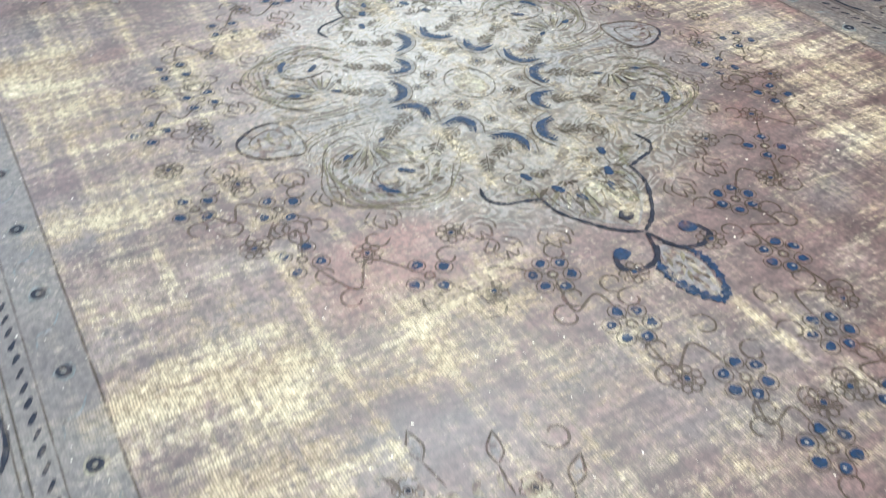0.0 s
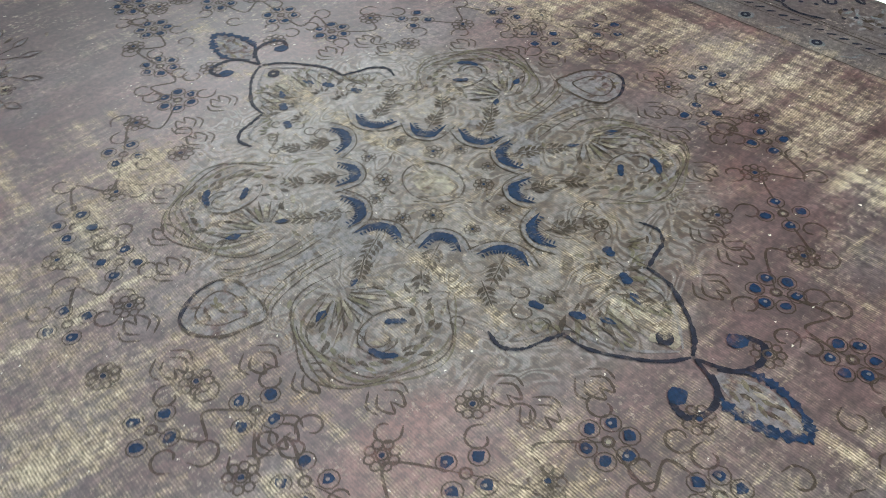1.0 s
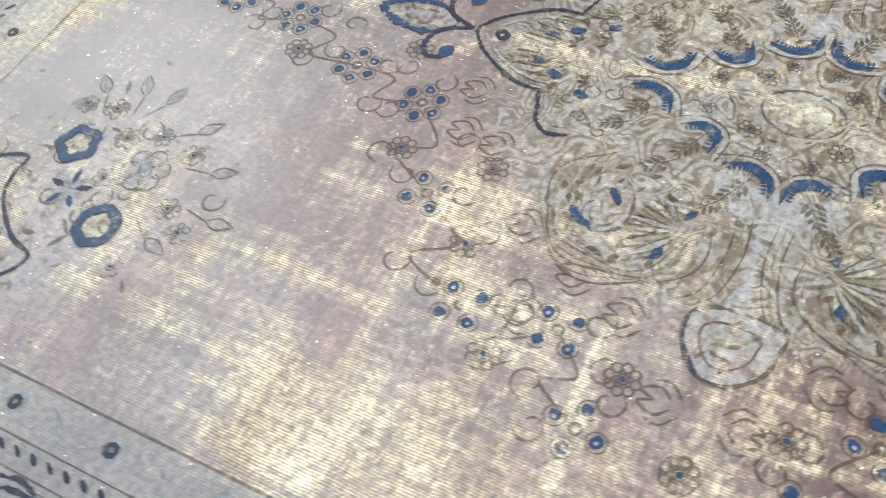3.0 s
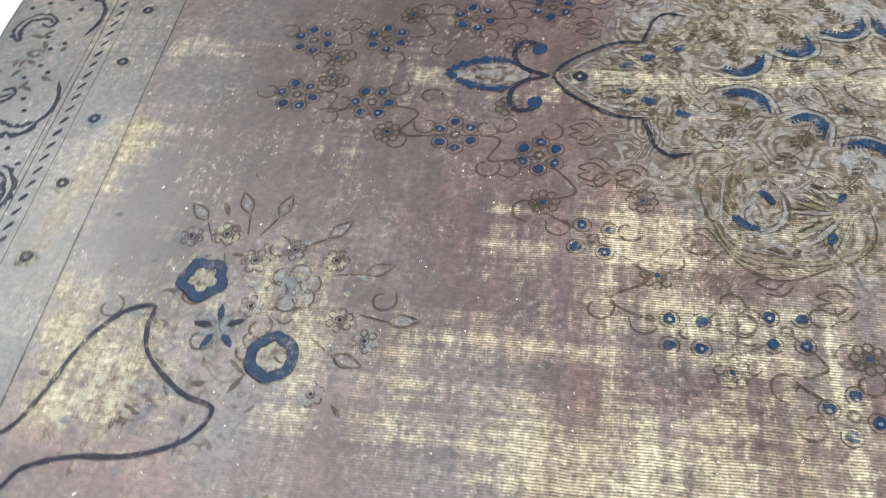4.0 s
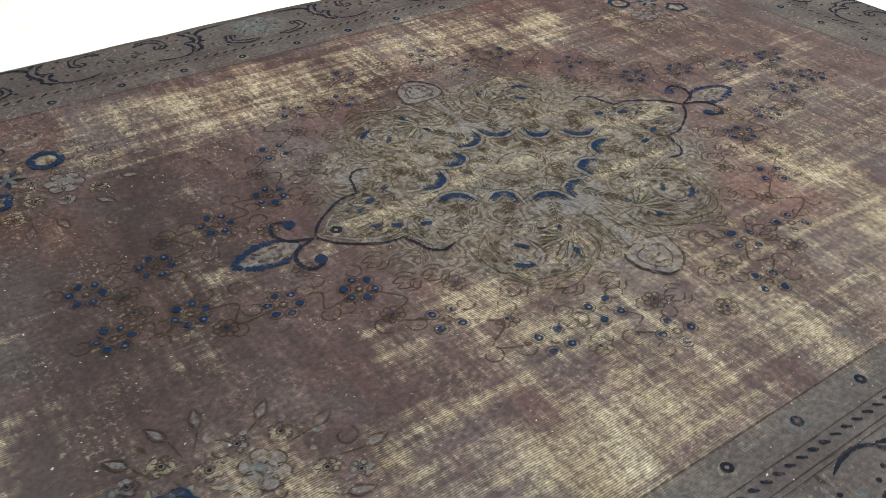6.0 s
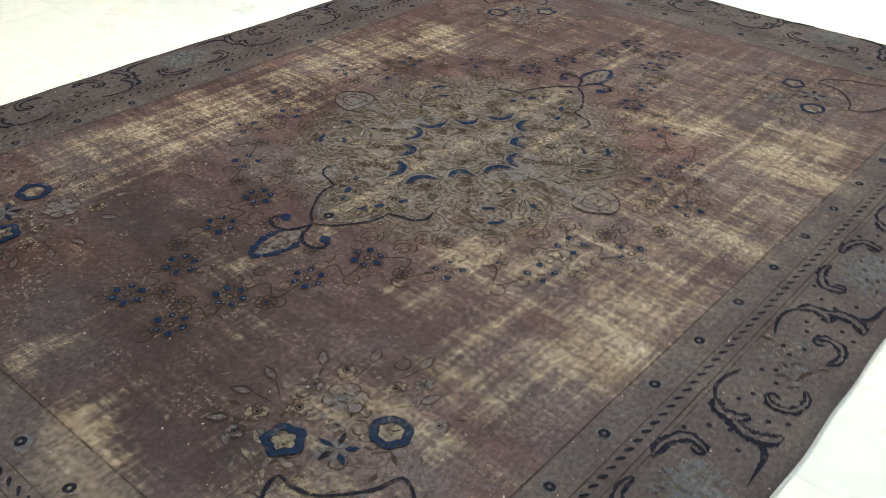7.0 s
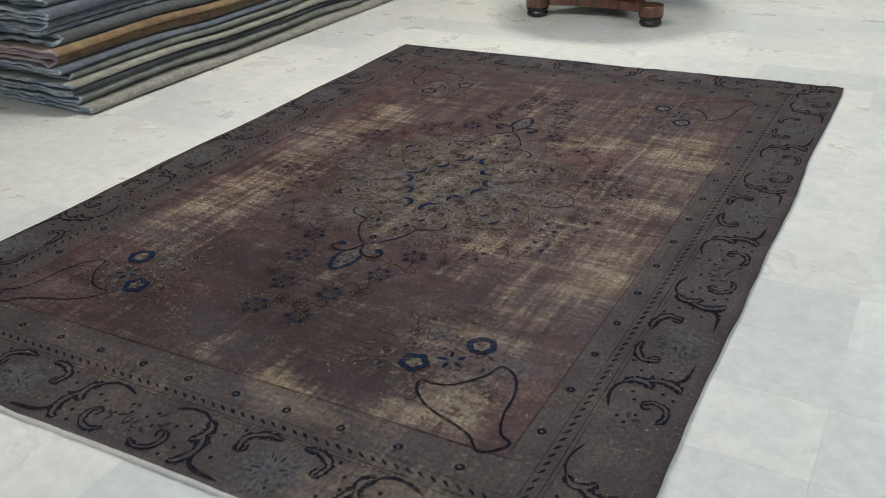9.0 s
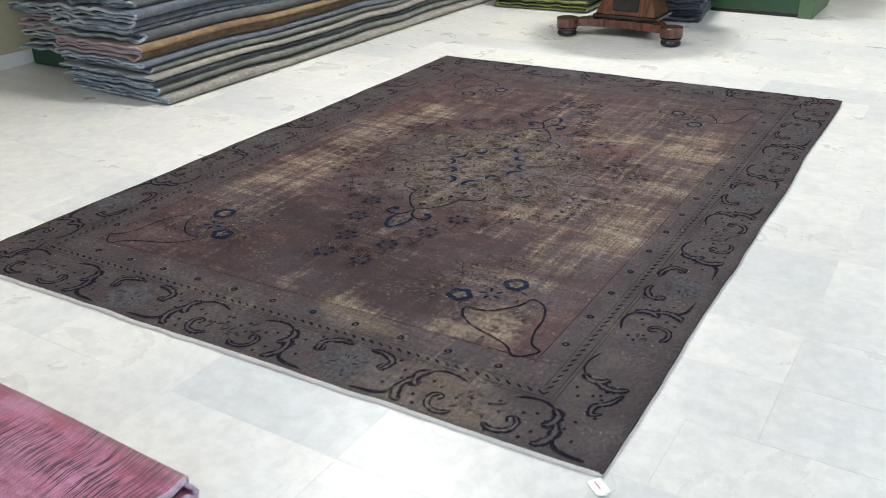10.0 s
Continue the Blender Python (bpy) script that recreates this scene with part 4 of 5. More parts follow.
# long pointed frame of the medallion
for turn in QUARTERS:
    mo = Motif(turn)
    mo.stroke([(0.194, 0.355), (0.202, 0.392), (0.180, 0.420), (0.148, 0.430), (0.106, 0.444)], 0.0072, INK, 3, (0.4, 0.5), 0.5)
    mo.stroke([(0.110, 0.440), (0.104, 0.494), (0.068, 0.556), (0.036, 0.594), (0.002, 0.616)], 0.0070, INK, 3, (0.5, 0.8), 0.5)
    mo.stroke([(0.176, 0.358), (0.178, 0.392), (0.146, 0.414), (0.096, 0.440), (0.079, 0.498), (0.050, 0.550), (0.004, 0.596)], 0.006, PALE, 2, (0.4, 0.6))
    mo.stroke([(0.098, 0.355), (0.090, 0.382)], 0.016, NAVY, 3), mo.stroke([(0.068, 0.418), (0.056, 0.446)], 0.016, NAVY, 3)
    mo.leaf(0.036, 0.475, 1.9, 0.034, 0.014, NAVY, 3)
    for k, (x, y, a) in enumerate(((0.13, 0.375, 1.0), (0.055, 0.36, 1.5), (0.10, 0.41, 0.4), (0.03, 0.41, 1.3), (0.05, 0.51, 1.2))):
        spray(mo, x, y, a, 0.034, BROWN if k % 2 else MOSS, 4)
    mo.stroke([(0.072, 0.640), (0.094, 0.650), (0.100, 0.680), (0.070, 0.696), (0.034, 0.688), (0.006, 0.658)], 0.011, INK, 2, (1.0, 0.5))
    mo.disc(0.078, 0.646, 0.017, NAVY, 3)
    mo.stroke([(0.0, 0.622), (0.014, 0.660), (0.036, 0.700)], 0.007, INK, 3, (0.6, 0.6))
    mo.stroke([(0.034, 0.690), (0.043, 0.722), (0.038, 0.765), (0.022, 0.802), (0.0, 0.826)], 0.015, NAVY, 3, (0.2, 1.0), 0.75, 9)
    mo.fill([(0.0, 0.665), (0.028, 0.712), (0.028, 0.760), (0.0, 0.808)], PALE, 1)
    for k in range(6):
        a = 1.50 - 0.20 * k
        x, y = 0.008 + 0.105 * math.cos(a) * (0.55 + 0.09 * k), 0.372 + 0.125 * math.sin(a)
        mo.leaf(x, y, a, 0.10 - 0.008 * k, 0.011, (CREAM, MOSS, BROWN)[k % 3], 2, -0.10)
        mo.stroke([(x + 0.010, y - 0.04), (x + 0.012, y + 0.03)], 0.0030, BROWN, 3, (0.2, 0.2), 0.5)
    for k in range(7):
        mo.leaf(rug_rng.uniform(0.002, 0.022), 0.69 + 0.015 * k, rug_rng.uniform(0.8, 2.2), 0.028, 0.009, (CREAM, MOSS, BROWN)[k % 3], 2)
    mo.done("pointed_frame", "dark pointed outline ending in a blue-edged pendant")
for turn in HALVES_Y:
    mo = Motif(turn)
    mo.disc(0, 0.563, 0.020, CREAM, 2, 10, 1, 0.4), mo.ring(0, 0.563, 0.010, 0.011, INK, 4, 10, 4, 0.15)
    mo.done("eye_ring", "black eye ring on a cream ground")

# shield-shaped cartouches on the cross axis
for turn in (QUARTERS[0], QUARTERS[3]):
    mo = Motif(turn)
    edge_line = [(0.436, 0.072), (0.476, 0.074), (0.520, 0.060), (0.553, 0.020), (0.551, -0.022), (0.501, -0.058), (0.451, -0.058), (0.428, -0.012), (0.436, 0.072)]
    mo.fill(edge_line[:-1], PALE, 1)
    mo.stroke(edge_line, 0.0055, BROWN, 3, (1, 1), 0.5)
    mo.stroke(edge_line[3:7], 0.008, INK, 4, (0, 0), 0.4, 7, 2.0)
    mo.stroke([(0.49 + (x - 0.49) * 0.6, y * 0.6) for x, y in edge_line], 0.0035, BROWN, 2, (1, 1))
    for k in range(9):
        mo.leaf(0.495 + rug_rng.uniform(-0.03, 0.035), rug_rng.uniform(-0.03, 0.03), rug_rng.uniform(0, 6), 0.022, 0.008, (BROWN, MOSS)[k % 2], 2)
    mo.done("cartouche", "lilac-grey shield cartouche with a dark outline")

# wreath of small blue-dotted flowers
FLOWERS = [(0.695, 0.148), (0.560, 0.227), (0.577, 0.379), (0.402, 0.525), (0.216, 0.628), (0.174, 0.790), (0.096, 0.966), (0.084, 1.122)]
for turn in QUARTERS:
    for fx, fy in FLOWERS:
        mo = Motif(turn)
        spin = rug_rng.uniform(0, 1)
        count = 4 if fx > 0.3 else 6
        for k in range(count):
            a = 2 * math.pi * k / count + spin
            x, y = fx + 0.034 * math.cos(a), fy + 0.034 * math.sin(a)
            mo.disc(x, y, 0.0098, NAVY, 3, 8, 1, 0.25)
            mo.ring(x, y, 0.0160, 0.0026, BROWN, 1, 10)
            if k % 2:
                mo.disc(x + 0.002, y, 0.0034, PALE, 4, 6)
        mo.ring(fx, fy, 0.009, 0.0045, BROWN, 2, 8), mo.disc(fx, fy, 0.004, CREAM, 2, 6)
        for k in range(2):
            a = spin + 1 + 2.4 * k
            curl(mo, fx + 0.062 * math.cos(a), fy + 0.062 * math.sin(a), 0.020, a, 1 if k else -1, BROWN)
        mo.done("flower", "small flower of dark blue dots")
ROSETTES = [(0.701, 0.0), (0.598, 0.114), (0.640, 0.312), (0.470, 0.420), (0.312, 0.444), (0.327, 0.612), (0.090, 0.695), (0.176, 0.922), (0.03, 1.06)]
LEAVES = [(0.262, 0.462), (0.555, 0.290), (0.50, 0.150), (0.40, 0.35), (0.46, 0.24), (0.25, 0.53), (0.61, 0.06), (0.15, 0.55)]
for turn in QUARTERS:
    for x, y in ROSETTES:
        mo = Motif(turn)
        rosette(mo, x, y, 0.030, BROWN, NAVY)
        mo.done("rosette", "small umber rosette")
    for k, (x, y) in enumerate(LEAVES):
        mo = Motif(turn)
        for s in (-1, 1):
            mo.stroke([(x + s * 0.006, y - 0.02), (x + s * 0.022, y), (x + s * 0.010, y + 0.026), (x, y + 0.004)], 0.0048, BROWN, 1)
            mo.stroke([(x + s * 0.012, y - 0.034), (x + s * 0.034, y - 0.012), (x + s * 0.030, y + 0.012)], 0.0042, BROWN, 1)
        mo.done("leaf_sprig", "thin umber leaf sprig")
    for a, c in zip(FLOWERS, FLOWERS[1:]):
        mo = Motif(turn)
        mx, my = (a[0] + c[0]) / 2, (a[1] + c[1]) / 2
        dx, dy = c[1] - a[1], a[0] - c[0]
        mo.stroke([a, (mx + dx * 0.25, my + dy * 0.25), (mx - dx * 0.1, my - dy * 0.1), c], 0.005, BROWN, 1)
        curl(mo, mx + dx * 0.35, my + dy * 0.35, 0.022, mx * 20, 1, BROWN)
        curl(mo, mx - dx * 0.35, my - dy * 0.35, 0.020, my * 20, -1, BROWN)
        mo.done("vine", "thin curling umber vine")

# corner spandrels
VASE = [(0.622, 1.305), (0.606, 1.257), (0.650, 1.254), (0.700, 1.234), (0.758, 1.163), (0.780, 1.104), (0.834, 1.132), (0.868, 1.210), (0.879, 1.302), (0.904, 1.368), (0.942, 1.399), (0.886, 1.455), (0.836, 1.410), (0.770, 1.382), (0.684, 1.353), (0.622, 1.305)]
for turn in QUARTERS:
    for x, y, r, lobes in ((0.544, 1.188, 0.034, 5), (0.682, 1.030, 0.036, 0)):
        mo = Motif(turn)
        mo.disc(x, y, r * 0.8, CREAM, 1, 12), mo.ring(x, y, r, 0.020 if turn(0, 1)[1] < 0 else 0.012, INK, 3, 20, lobes or 6, 0.12 if lobes else 0.03, 0.20), mo.ring(x, y, r, 0.018 if turn(0, 1)[1] < 0 else 0.010, NAVY, 4, 24, lobes or 6, 0.16 if lobes else 0.05, 0.25)
        mo.done("blue_ring", "dark blue lobed ring flower")
    mo = Motif(turn)
    for k in range(5):
        a = 0.5 + k * 1.2566
        mo.leaf(0.637 + 0.030 * math.cos(a), 1.134 + 0.030 * math.sin(a), a, 0.034, 0.013, NAVY if k % 2 == 0 else INK, 3)
        mo.leaf(0.637 + 0.020 * math.cos(a + 0.6), 1.134 + 0.020 * math.sin(a + 0.6), a + 0.6, 0.04, 0.012, ASH, 2)
    mo.done("star_flower", "small blue and grey star flower")
    # bouquet above the rings: one large lilac bloom among small outlined blossoms
    mo = Motif(turn)
    for k in range(6):
        a = k * math.pi / 3 + 0.2
        x, y = 0.548 + 0.030 * math.cos(a), 1.024 + 0.030 * math.sin(a)
        mo.disc(x, y, 0.019, PALE, 2, 9), mo.ring(x, y, 0.019, 0.0036, BROWN, 3, 10)
    mo.disc(0.548, 1.024, 0.020, ASH, 3, 9), mo.ring(0.548, 1.024, 0.021, 0.005, PALE, 4, 12)
    mo.done("lilac_bloom", "large faded lilac bloom of the corner bouquet")
    for x, y, r in ((0.445, 1.172, 0.028), (0.498, 1.106, 0.028), (0.470, 1.040, 0.024), (0.486, 0.960, 0.026), (0.604, 0.930, 0.026), (0.640, 0.880, 0.024), (0.590, 1.090, 0.024), (0.740, 0.950, 0.024), (0.455, 1.235, 0.024)):
        mo = Motif(turn)
        mo.disc(x, y, r * 0.8, CREAM if r > 0.025 else PALE, 1, 9, 1, 0.3)
        rosette(mo, x, y, r, BROWN, INK, 6)
        mo.done("rosette", "small outlined blossom of the corner bouquet")
    for x, y, a in ((0.398, 1.140, 2.7), (0.402, 1.085, 3.4), (0.440, 0.985, 3.9), (0.510, 0.905, 4.3), (0.600, 0.850, 4.6), (0.670, 0.930, 5.0), (0.420, 1.215, 2.4)):
        mo = Motif(turn)
        tip = (x + 0.058 * math.cos(a), y + 0.058 * math.sin(a))
        mo.stroke([(x - 0.05 * math.cos(a + 0.3), y - 0.05 * math.sin(a + 0.3)), (x, y)], 0.004, BROWN, 1)
        mo.leaf((x + tip[0]) / 2, (y + tip[1]) / 2, a, 0.04, 0.014, PALE, 1)
        for q in (-1, 1):
            mo.stroke([(x, y), (x + 0.028 * math.cos(a + q * 0.45), y + 0.028 * math.sin(a + q * 0.45)), tip], 0.0030, BROWN, 2)
        mo.done("leaf_sprig", "outlined leaf of the corner bouquet")
    mo = Motif(turn)
    mo.stroke(VASE, 0.0080 if turn is QUARTERS[2] else 0.006, INK, 3, (1, 1))
    if turn is QUARTERS[2]:
        mo.fill([(0.76 + (x - 0.76) * 0.45, 1.28 + (y - 1.28) * 0.45) for x, y in VASE[:-1]], CREAM, 1, 0.2)
    mo.done("vase_outline", "dark bell-shaped vase outline on a rubbed cream ground")
    mo = Motif(turn)
    for k in range(240 if turn is QUARTERS[2] else 70):
        x, y = rug_rng.gauss(0.64, 0.12), rug_rng.gauss(1.14, 0.13)
        if k > 150:
            x, y = rug_rng.gauss(0.77, 0.075), rug_rng.gauss(1.24, 0.085)
        if x > 0.93 or y > 1.41 or x < 0.3:
            continue
        if rug_rng.random() < 0.55:
            mo.leaf(x, y, rug_rng.uniform(0, 6), rug_rng.uniform(0.012, 0.026), rug_rng.uniform(0.007, 0.014), rug_rng.choice([CREAM, PALE, CREAM]), 1, rug_rng.uniform(-0.5, 0.5))
        else:
            mo.leaf(x, y, rug_rng.uniform(0, 6), rug_rng.uniform(0.02, 0.045), rug_rng.uniform(0.006, 0.014), rug_rng.choice([CREAM, BROWN, ASH, CREAM]), 1, rug_rng.uniform(-0.4, 0.4))
    for k in range(12):
        curl(mo, rug_rng.gauss(0.64, 0.12), rug_rng.gauss(1.08, 0.12), 0.02, rug_rng.uniform(0, 6), 1, BROWN)
    tagged(mo.done("corner_blossom", "rubbed cream blossoms of the corner"), kind="stuff")

# guard stripes: thin lines, eye rings, slanted rope dashes
for turn in HALVES_X:
    mo = Motif(turn)
    for x, wd in ((0.955, 0.0034), (1.036, 0.002), (1.078, 0.0028), (1.090, 0.002)):
        e = x + 0.475 if x < 1 else x + 0.52
        mo.stroke([(x, -e + 2 * e * k / 10) for k in range(11)], wd, BROWN, 2, (1, 1), 0.4, 8)
    mo.done("guard_line", "thin dark lines of the side guard stripe")
    for k in range(15):
        y = -1.318 + 0.195 * k
        if abs(y) < 1.42:
            mo = Motif(turn)
            mo.disc(0.994, y, 0.019, CREAM if (k * 7) % 5 == 0 else ASH, 1, 9, 1, 0.25), mo.ring(0.994, y, 0.0088, 0.009, INK, 3, 8)
            mo.done("eye_ring", "small black eye ring in the guard stripe")
            mo = Motif(turn)
            mo.stroke([(0.974, y + 0.06), (0.99, y + 0.09), (1.015, y + 0.10), (1.02, y + 0.13)], 0.004, ASH, 1), mo.leaf(1.0, y + 0.10, 0.6, 0.03, 0.006, PALE, 1)
            mo.done("twig", "faint cream twig in the guard stripe")
    mo = Motif(turn)
    for k in range(98):
        y = -1.585 + 0.0327 * k
        mo.stroke([(1.047, y - 0.010), (1.059, y + 0.009)], 0.0076, INK, 2, (0.6, 0.6), 0.35, 3)
    tagged(mo.done("rope_stripe", "row of slanted dark dashes"), kind="stuff")
for turn in HALVES_Y:
    mo = Motif(turn)
    for y, wd in ((1.446, 0.0034), (1.566, 0.002), (1.608, 0.0028), (1.620, 0.002)):
        e = y - 0.475 if y < 1.5 else y - 0.52
        mo.stroke([(-e + 2 * e * k / 10, y) for k in range(11)], wd, BROWN, 2, (1, 1), 0.4, 8)
    mo.done("guard_line", "thin dark lines of the end guard stripe")
    for k in range(11):
        x = -0.86 + 0.173 * k
        mo = Motif(turn)
        mo.disc(x, 1.524, 0.022, CREAM if k % 3 else ASH, 1, 9, 1, 0.3), mo.ring(x, 1.524, 0.0088, 0.009, INK, 3, 8)
        mo.done("eye_ring", "small black eye ring in the guard stripe")
    mo = Motif(turn)
    for k in range(62):
        x = -1.037 + 0.034 * k
        mo.stroke([(x - 0.010, 1.581), (x + 0.010, 1.594)], 0.0076, INK, 2, (0.6, 0.6), 0.35, 3)
    tagged(mo.done("rope_stripe", "row of slanted dark dashes"), kind="stuff")


# main border: round blossoms, scrolls, leafy branches and hooks; s runs along, d across from the inner line
def outlined(mo, pts, width, mat=None):
    """An acanthus stroke: ink outline with a dusty heart."""
    mo.stroke(pts, width * 1.6, INK, 2, (0.35, 0.35), 0.35)
    mo.stroke(pts, width * 0.62, mat or PILE_MAT, 3, (0.0, 0.0), 0.5, 7, 3.0)


def border_half(lay, s, scroll=True):
    """Scroll, branch, hook and sprig to one side of a blossom; s is -1 or 1."""
    if scroll:
        mo = Motif(lay)
        outlined(mo, [(s * 0.034, 0.006), (s * 0.084, 0.004), (s * 0.130, 0.030), (s * 0.128, 0.066), (s * 0.118, 0.084)], 0.017)
        mo.stroke([(s * 0.118, 0.084), (s * 0.103, 0.072), (s * 0.110, 0.050)], 0.008, INK, 2)
        mo.done("border_scroll", "ink-blue scroll beside the blossom")
    mo = Motif(lay)
    mo.stroke([(s * 0.392, 0.020), (s * 0.345, 0.004), (s * 0.300, 0.004), (s * 0.262, 0.024)], 0.010, INK, 2)
    outlined(mo, [(s * 0.268, 0.020), (s * 0.242, 0.046), (s * 0.246, 0.084), (s * 0.268, 0.104)], 0.021)
    outlined(mo, [(s * 0.250, 0.060), (s * 0.226, 0.098), (s * 0.220, 0.135), (s * 0.240, 0.176), (s * 0.262, 0.182)], 0.021)
    mo.stroke([(s * 0.222, 0.130), (s * 0.200, 0.168), (s * 0.160, 0.184), (s * 0.088, 0.190)], 0.015, INK, 2)
    mo.done("border_branch", "ink-blue leafy branch of the border")
    mo = Motif(lay)
    outlined(mo, [(s * 0.352, 0.098), (s * 0.330, 0.124), (s * 0.342, 0.164), (s * 0.385, 0.178), (s * 0.420, 0.160)], 0.015)
    mo.stroke([(s * 0.352, 0.098), (s * 0.366, 0.112), (s * 0.356, 0.132)], 0.008, INK, 2)
    mo.done("border_hook", "ink-blue hooked leaf of the border")
    mo = Motif(lay)
    for ds, dd in ((0.19, 0.05), (0.205, 0.09), (0.165, 0.13), (0.28, 0.14), (0.30, 0.06), (0.335, 0.075), (0.40, 0.10), (0.44, 0.08), (0.30, 0.175), (0.42, 0.055), (0.02, 0.205), (0.15, 0.012)):
        mo.disc(s * ds, dd, 0.0065, INK, 2, 6)
    for k in range(14):
        mo.leaf(s * (0.44 + rug_rng.gauss(0, 0.03)), 0.10 + rug_rng.gauss(0, 0.03), rug_rng.uniform(0, 6), 0.035, 0.012, rug_rng.choice([ASH, PALE, BROWN]), 1, 0.3)
    tagged(mo.done("border_sprig", "faint sprig and dark dots of the border"), kind="stuff")


def border_unit(lay):
    """One repeat, s from -half to half of the period, through lay(s, d)."""
    mo = Motif(lay)
    mo.fill([(0.090 * math.cos(a), 0.112 + 0.074 * math.sin(a)) for a in [k * math.pi / 9 for k in range(18)]], ASH, 1, 0.20)
    for k in range(46):
        a, q = k * 2.399, 0.25 + 0.7 * math.sqrt(k / 46)
        mo.leaf(0.086 * q * math.cos(a), 0.112 + 0.070 * q * math.sin(a), a + rug_rng.uniform(-0.5, 0.5), rug_rng.uniform(0.014, 0.034), rug_rng.uniform(0.005, 0.012), rug_rng.choice([PALE, ASH, MOSS, PALE, BROWN]) if q > 0.5 else rug_rng.choice([MOSS, BROWN, ASH]), 2, rug_rng.uniform(-0.4, 0.4))
    mo.done("round_blossom", "dusty blue-grey round blossom of the border")
    for s in (-1, 1):
        border_half(lay, s)


for side in (1, -1):
    for k, yc in enumerate((-0.757, 0.193, 1.143)):
        border_unit(lambda s, d, yc=yc, side=side: (side * (1.090 + d * 0.94), side * (yc + s)))
    for s0, s1 in ((-1.707, 1), (1.965, -1)):
        mo = Motif(lambda s, d, s0=s0, side=side: (side * (1.090 + d * 0.94), side * (s0 + s)))
        outlined(mo, [(s1 * 0.268, 0.020), (s1 * 0.242, 0.046), (s1 * 0.246, 0.084), (s1 * 0.268, 0.104)], 0.021)
        outlined(mo, [(s1 * 0.250, 0.060), (s1 * 0.226, 0.098), (s1 * 0.220, 0.135), (s1 * 0.240, 0.176)], 0.021)
        if s1 > 0:
            outlined(mo, [(s1 * 0.10, 0.15), (s1 * 0.085, 0.12), (s1 * 0.125, 0.115), (s1 * 0.16, 0.15), (s1 * 0.21, 0.17)], 0.015)
        mo.stroke([(s1 * 0.392, 0.020), (s1 * 0.345, 0.004), (s1 * 0.300, 0.004), (s1 * 0.262, 0.024)], 0.008, INK, 2)
        for ds, dd in ((0.15, 0.05), (0.17, 0.09), (0.19, 0.03), (0.16, 0.12), (0.18, 0.11)):
            mo.disc(s1 * ds, dd, 0.0065, INK, 2, 6)
        mo.done("border_branch", "ink-blue leafy branch at the corner of the border")
for end in (1, -1):
    for xc in (-0.455, 0.455):
        border_unit(lambda s, d, xc=xc, end=end: (xc + s * 0.97, end * (1.622 + d * 1.04)))
    for q in (-1, 1):
        border_half(lambda s, d, q=q, end=end: (q * 1.365 + s * 0.97, end * (1.622 + d * 1.04)), -q, False)

# ends: a rubbed selvedge with cut tufts
for end in (-1, 1):
    verts, faces = [], []
    rng = random.Random(5)
    for k in range(900):
        x0 = -RUG_X * 0.995 + 2 * RUG_X * 0.995 * k / 900 + rng.uniform(-0.001, 0.001)
        ex, ey = edge_shift(*skew(x0, end * RUG_Y))
        zt = ground_z(ex, ey)
        ln, w, lean = rng.uniform(0.003, 0.011), rng.uniform(0.0012, 0.0022), rng.uniform(-0.005, 0.005)
        a = len(verts)
        for u, zz in ((-0.004, zt + 0.0016), (ln * 0.5, max(zt - 0.003, 0.004)), (ln, 0.003)):
            verts += [(ex + lean * u * 60 - w, ey + end * u, zz), (ex + lean * u * 60 + w, ey + end * u, zz)]
        faces += [(a, a + 1, a + 3, a + 2), (a + 2, a + 3, a + 5, a + 4)]
    fr = obj("fringe", verts, faces, FRINGE, rug, "short frayed pale cotton fringe")
    verts, faces = [], []
    for k in range(121):
        ex, ey = edge_shift(*skew(-RUG_X + 2 * RUG_X * k / 120, end * RUG_Y))
        zt = ground_z(ex, ey)
        verts += [(ex, ey - end * 0.001, zt + 0.0008), (ex, ey + end * 0.001, zt + 0.0004), (ex, ey + end * 0.002, zt * 0.5), (ex, ey + end * 0.002, 0.002)]
    for k in range(120):
        for q in range(3):
            faces.append((4 * k + q, 4 * k + q + 1, 4 * k + q + 5, 4 * k + q + 4))
    obj("end_binding", verts, faces, FRINGE, rug, "pale frayed end binding", None, True)

# paper tag on a thread at the corner
tag = thing("price_tag", "small white paper tag lying beside the rug's corner", "tag", at=pose(1.332, -1.838, 0.004, 4, 0, -38))
bm = prism_bm([(-0.028, -0.019), (0.024, -0.019), (0.034, 0.0), (0.024, 0.019), (-0.028, 0.019)], 0.0, 0.0012)
card = part("card", bm, PAPER, tag)
part("print_bar", box_bm(-0.020, 0.008, -0.002, 0.0005, 0.0018, 0.0024), RED_INK, card, "red printed bar")
verts, faces = [], []
line = [(0.026, 0.0), (0.04, 0.012), (0.02, 0.035), (-0.02, 0.05)]
pts = smooth_line(line, 5)
for p in pts:
    verts += [(p.x - 0.0008, p.y, 0.003), (p.x + 0.0008, p.y + 0.0008, 0.003), (p.x, p.y, 0.005)]
for k in range(len(pts) - 1):
    for q in range(3):
        faces.append((3 * k + q, 3 * k + (q + 1) % 3, 3 * k + 3 + (q + 1) % 3, 3 * k + 3 + q))
obj("thread", verts, faces, PAPER, tag)

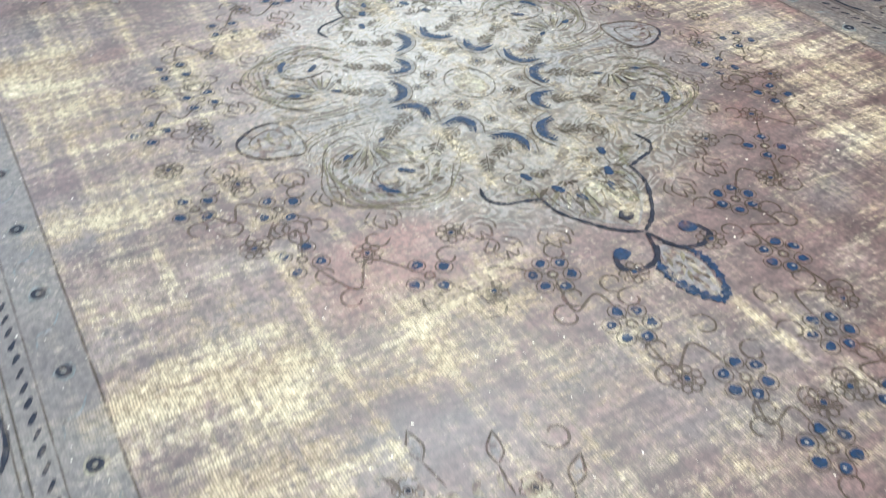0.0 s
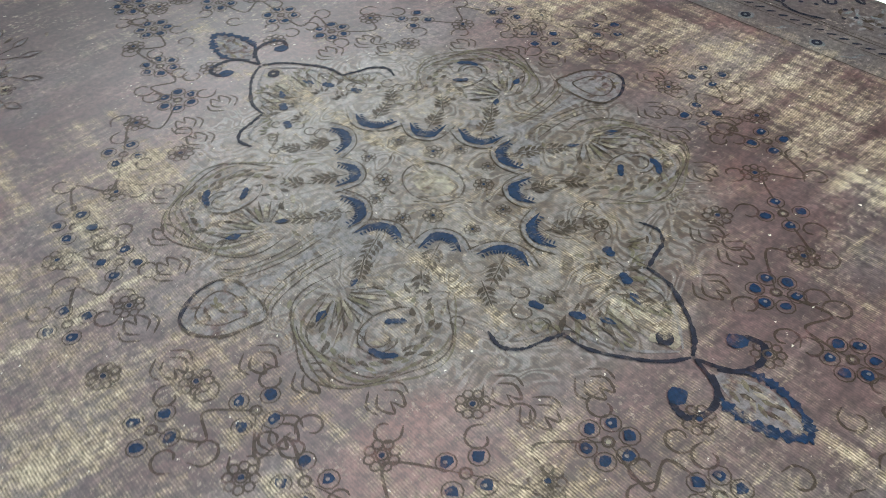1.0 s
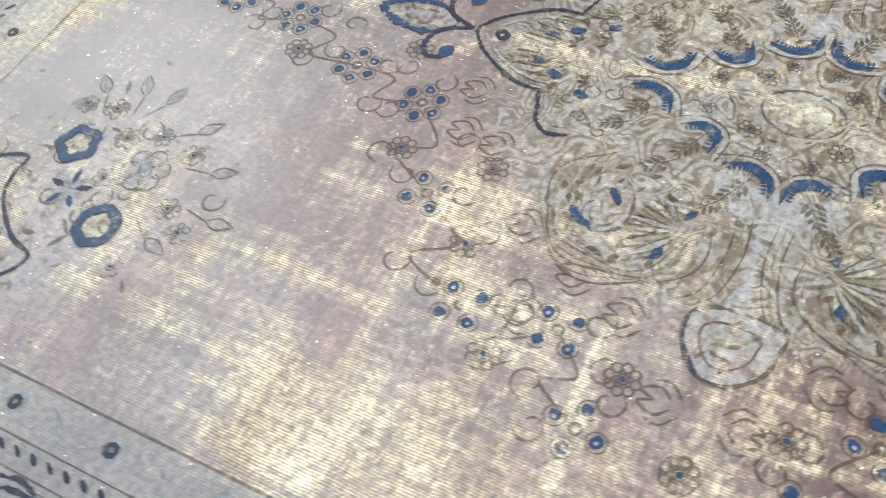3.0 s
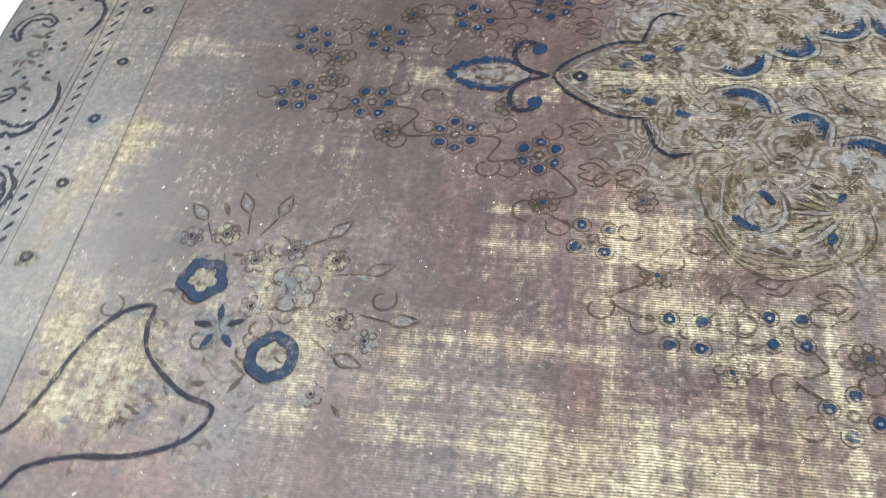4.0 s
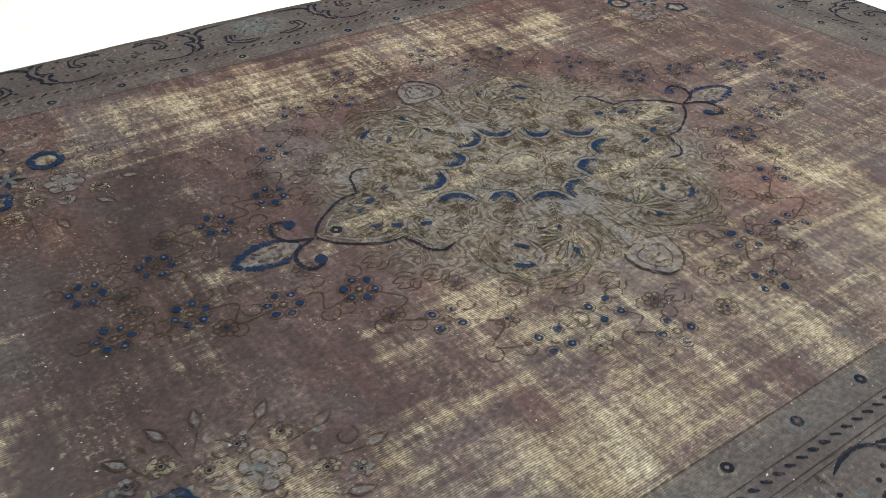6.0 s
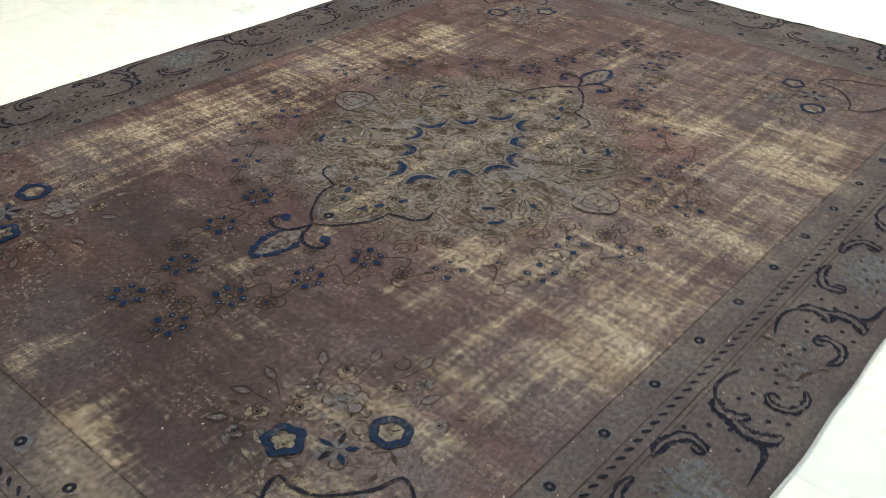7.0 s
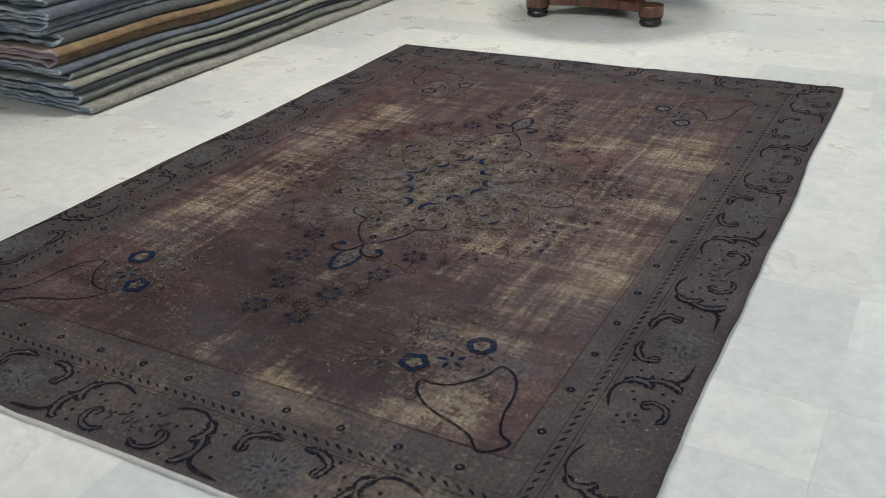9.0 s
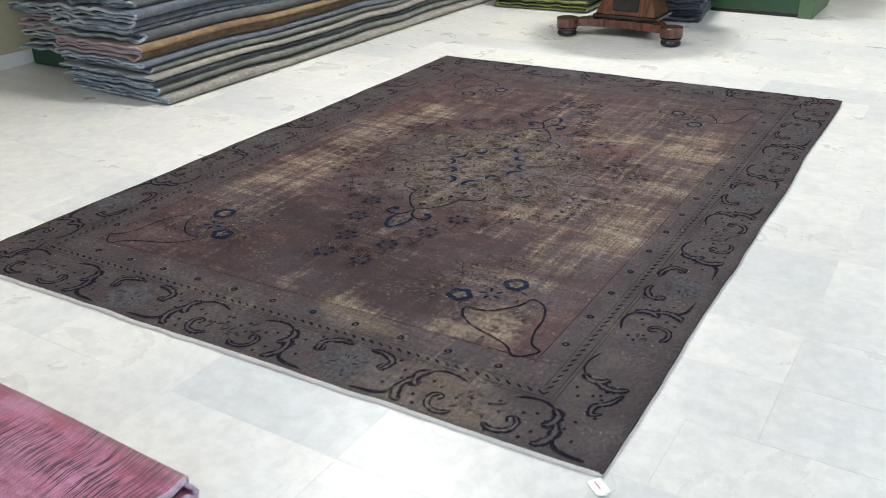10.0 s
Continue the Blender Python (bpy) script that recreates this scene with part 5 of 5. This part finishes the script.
# ---- floor tiles ----
ROW, LONG, JOINT = 0.3035, 0.61, 0.0004
tile_meshes = []
for k in range(3):
    bm = bmesh.new()
    hx, hy, c = LONG / 2 - JOINT / 2, ROW / 2 - JOINT / 2, 0.0003
    lo = [bm.verts.new((sx * hx, sy * hy, -0.004)) for sx, sy in ((-1, -1), (1, -1), (1, 1), (-1, 1))]
    mid = [bm.verts.new((sx * hx, sy * hy, -c * 0.6)) for sx, sy in ((-1, -1), (1, -1), (1, 1), (-1, 1))]
    hi = [bm.verts.new((sx * (hx - c), sy * (hy - c), 0.0)) for sx, sy in ((-1, -1), (1, -1), (1, 1), (-1, 1))]
    bm.faces.new(hi)
    for a, e in ((lo, mid), (mid, hi)):
        for q in range(4):
            bm.faces.new((a[q], a[(q + 1) % 4], e[(q + 1) % 4], e[q]))
    me = bpy.data.meshes.new("tile")
    bmesh.ops.recalc_face_normals(bm, faces=bm.faces)
    bm.to_mesh(me)
    bm.free()
    me.materials.append(MARBLE)
    tile_meshes.append(me)
rng = random.Random(3)
spots = []
rows = range(int((ROOM_Y0 + 0.556) / ROW) - 1, int((ROOM_Y1 + 0.556) / ROW) + 1)
for r in rows:
    y = -0.556 + ROW * (r + 0.5)
    shift = rng.choice([0.0, 0.305, 0.15, 0.42]) + 1.62
    for q in range(-10, 6):
        x = shift + LONG * (q + 0.5)
        if not (ROOM_X0 - 0.25 < x < ROOM_X1 + 0.25 and ROOM_Y0 - 0.1 < y < ROOM_Y1 + 0.1):
            continue
        if abs(x) < RUG_X - 0.36 and abs(y) < RUG_Y - 0.2:
            continue
        near = -3.2 < x < 3.2 and -3.4 < y < 3.7
        spots.append((near, x, y))
count = 0
rest_v, rest_f = [], []
for near, x, y in spots:
    if near and count < 300:
        t = new("tile", tile_meshes[0])
        t.location, t.parent = (x, y, 0), floor
        count += 1
    else:
        a = len(rest_v)
        rest_v += [(v.co.x + x, v.co.y + y, v.co.z) for v in tile_meshes[0].vertices]
        rest_f += [tuple(a + i for i in p.vertices) for p in tile_meshes[0].polygons]
tagged(obj("tile_field", rest_v, rest_f, MARBLE, floor), kind="stuff")
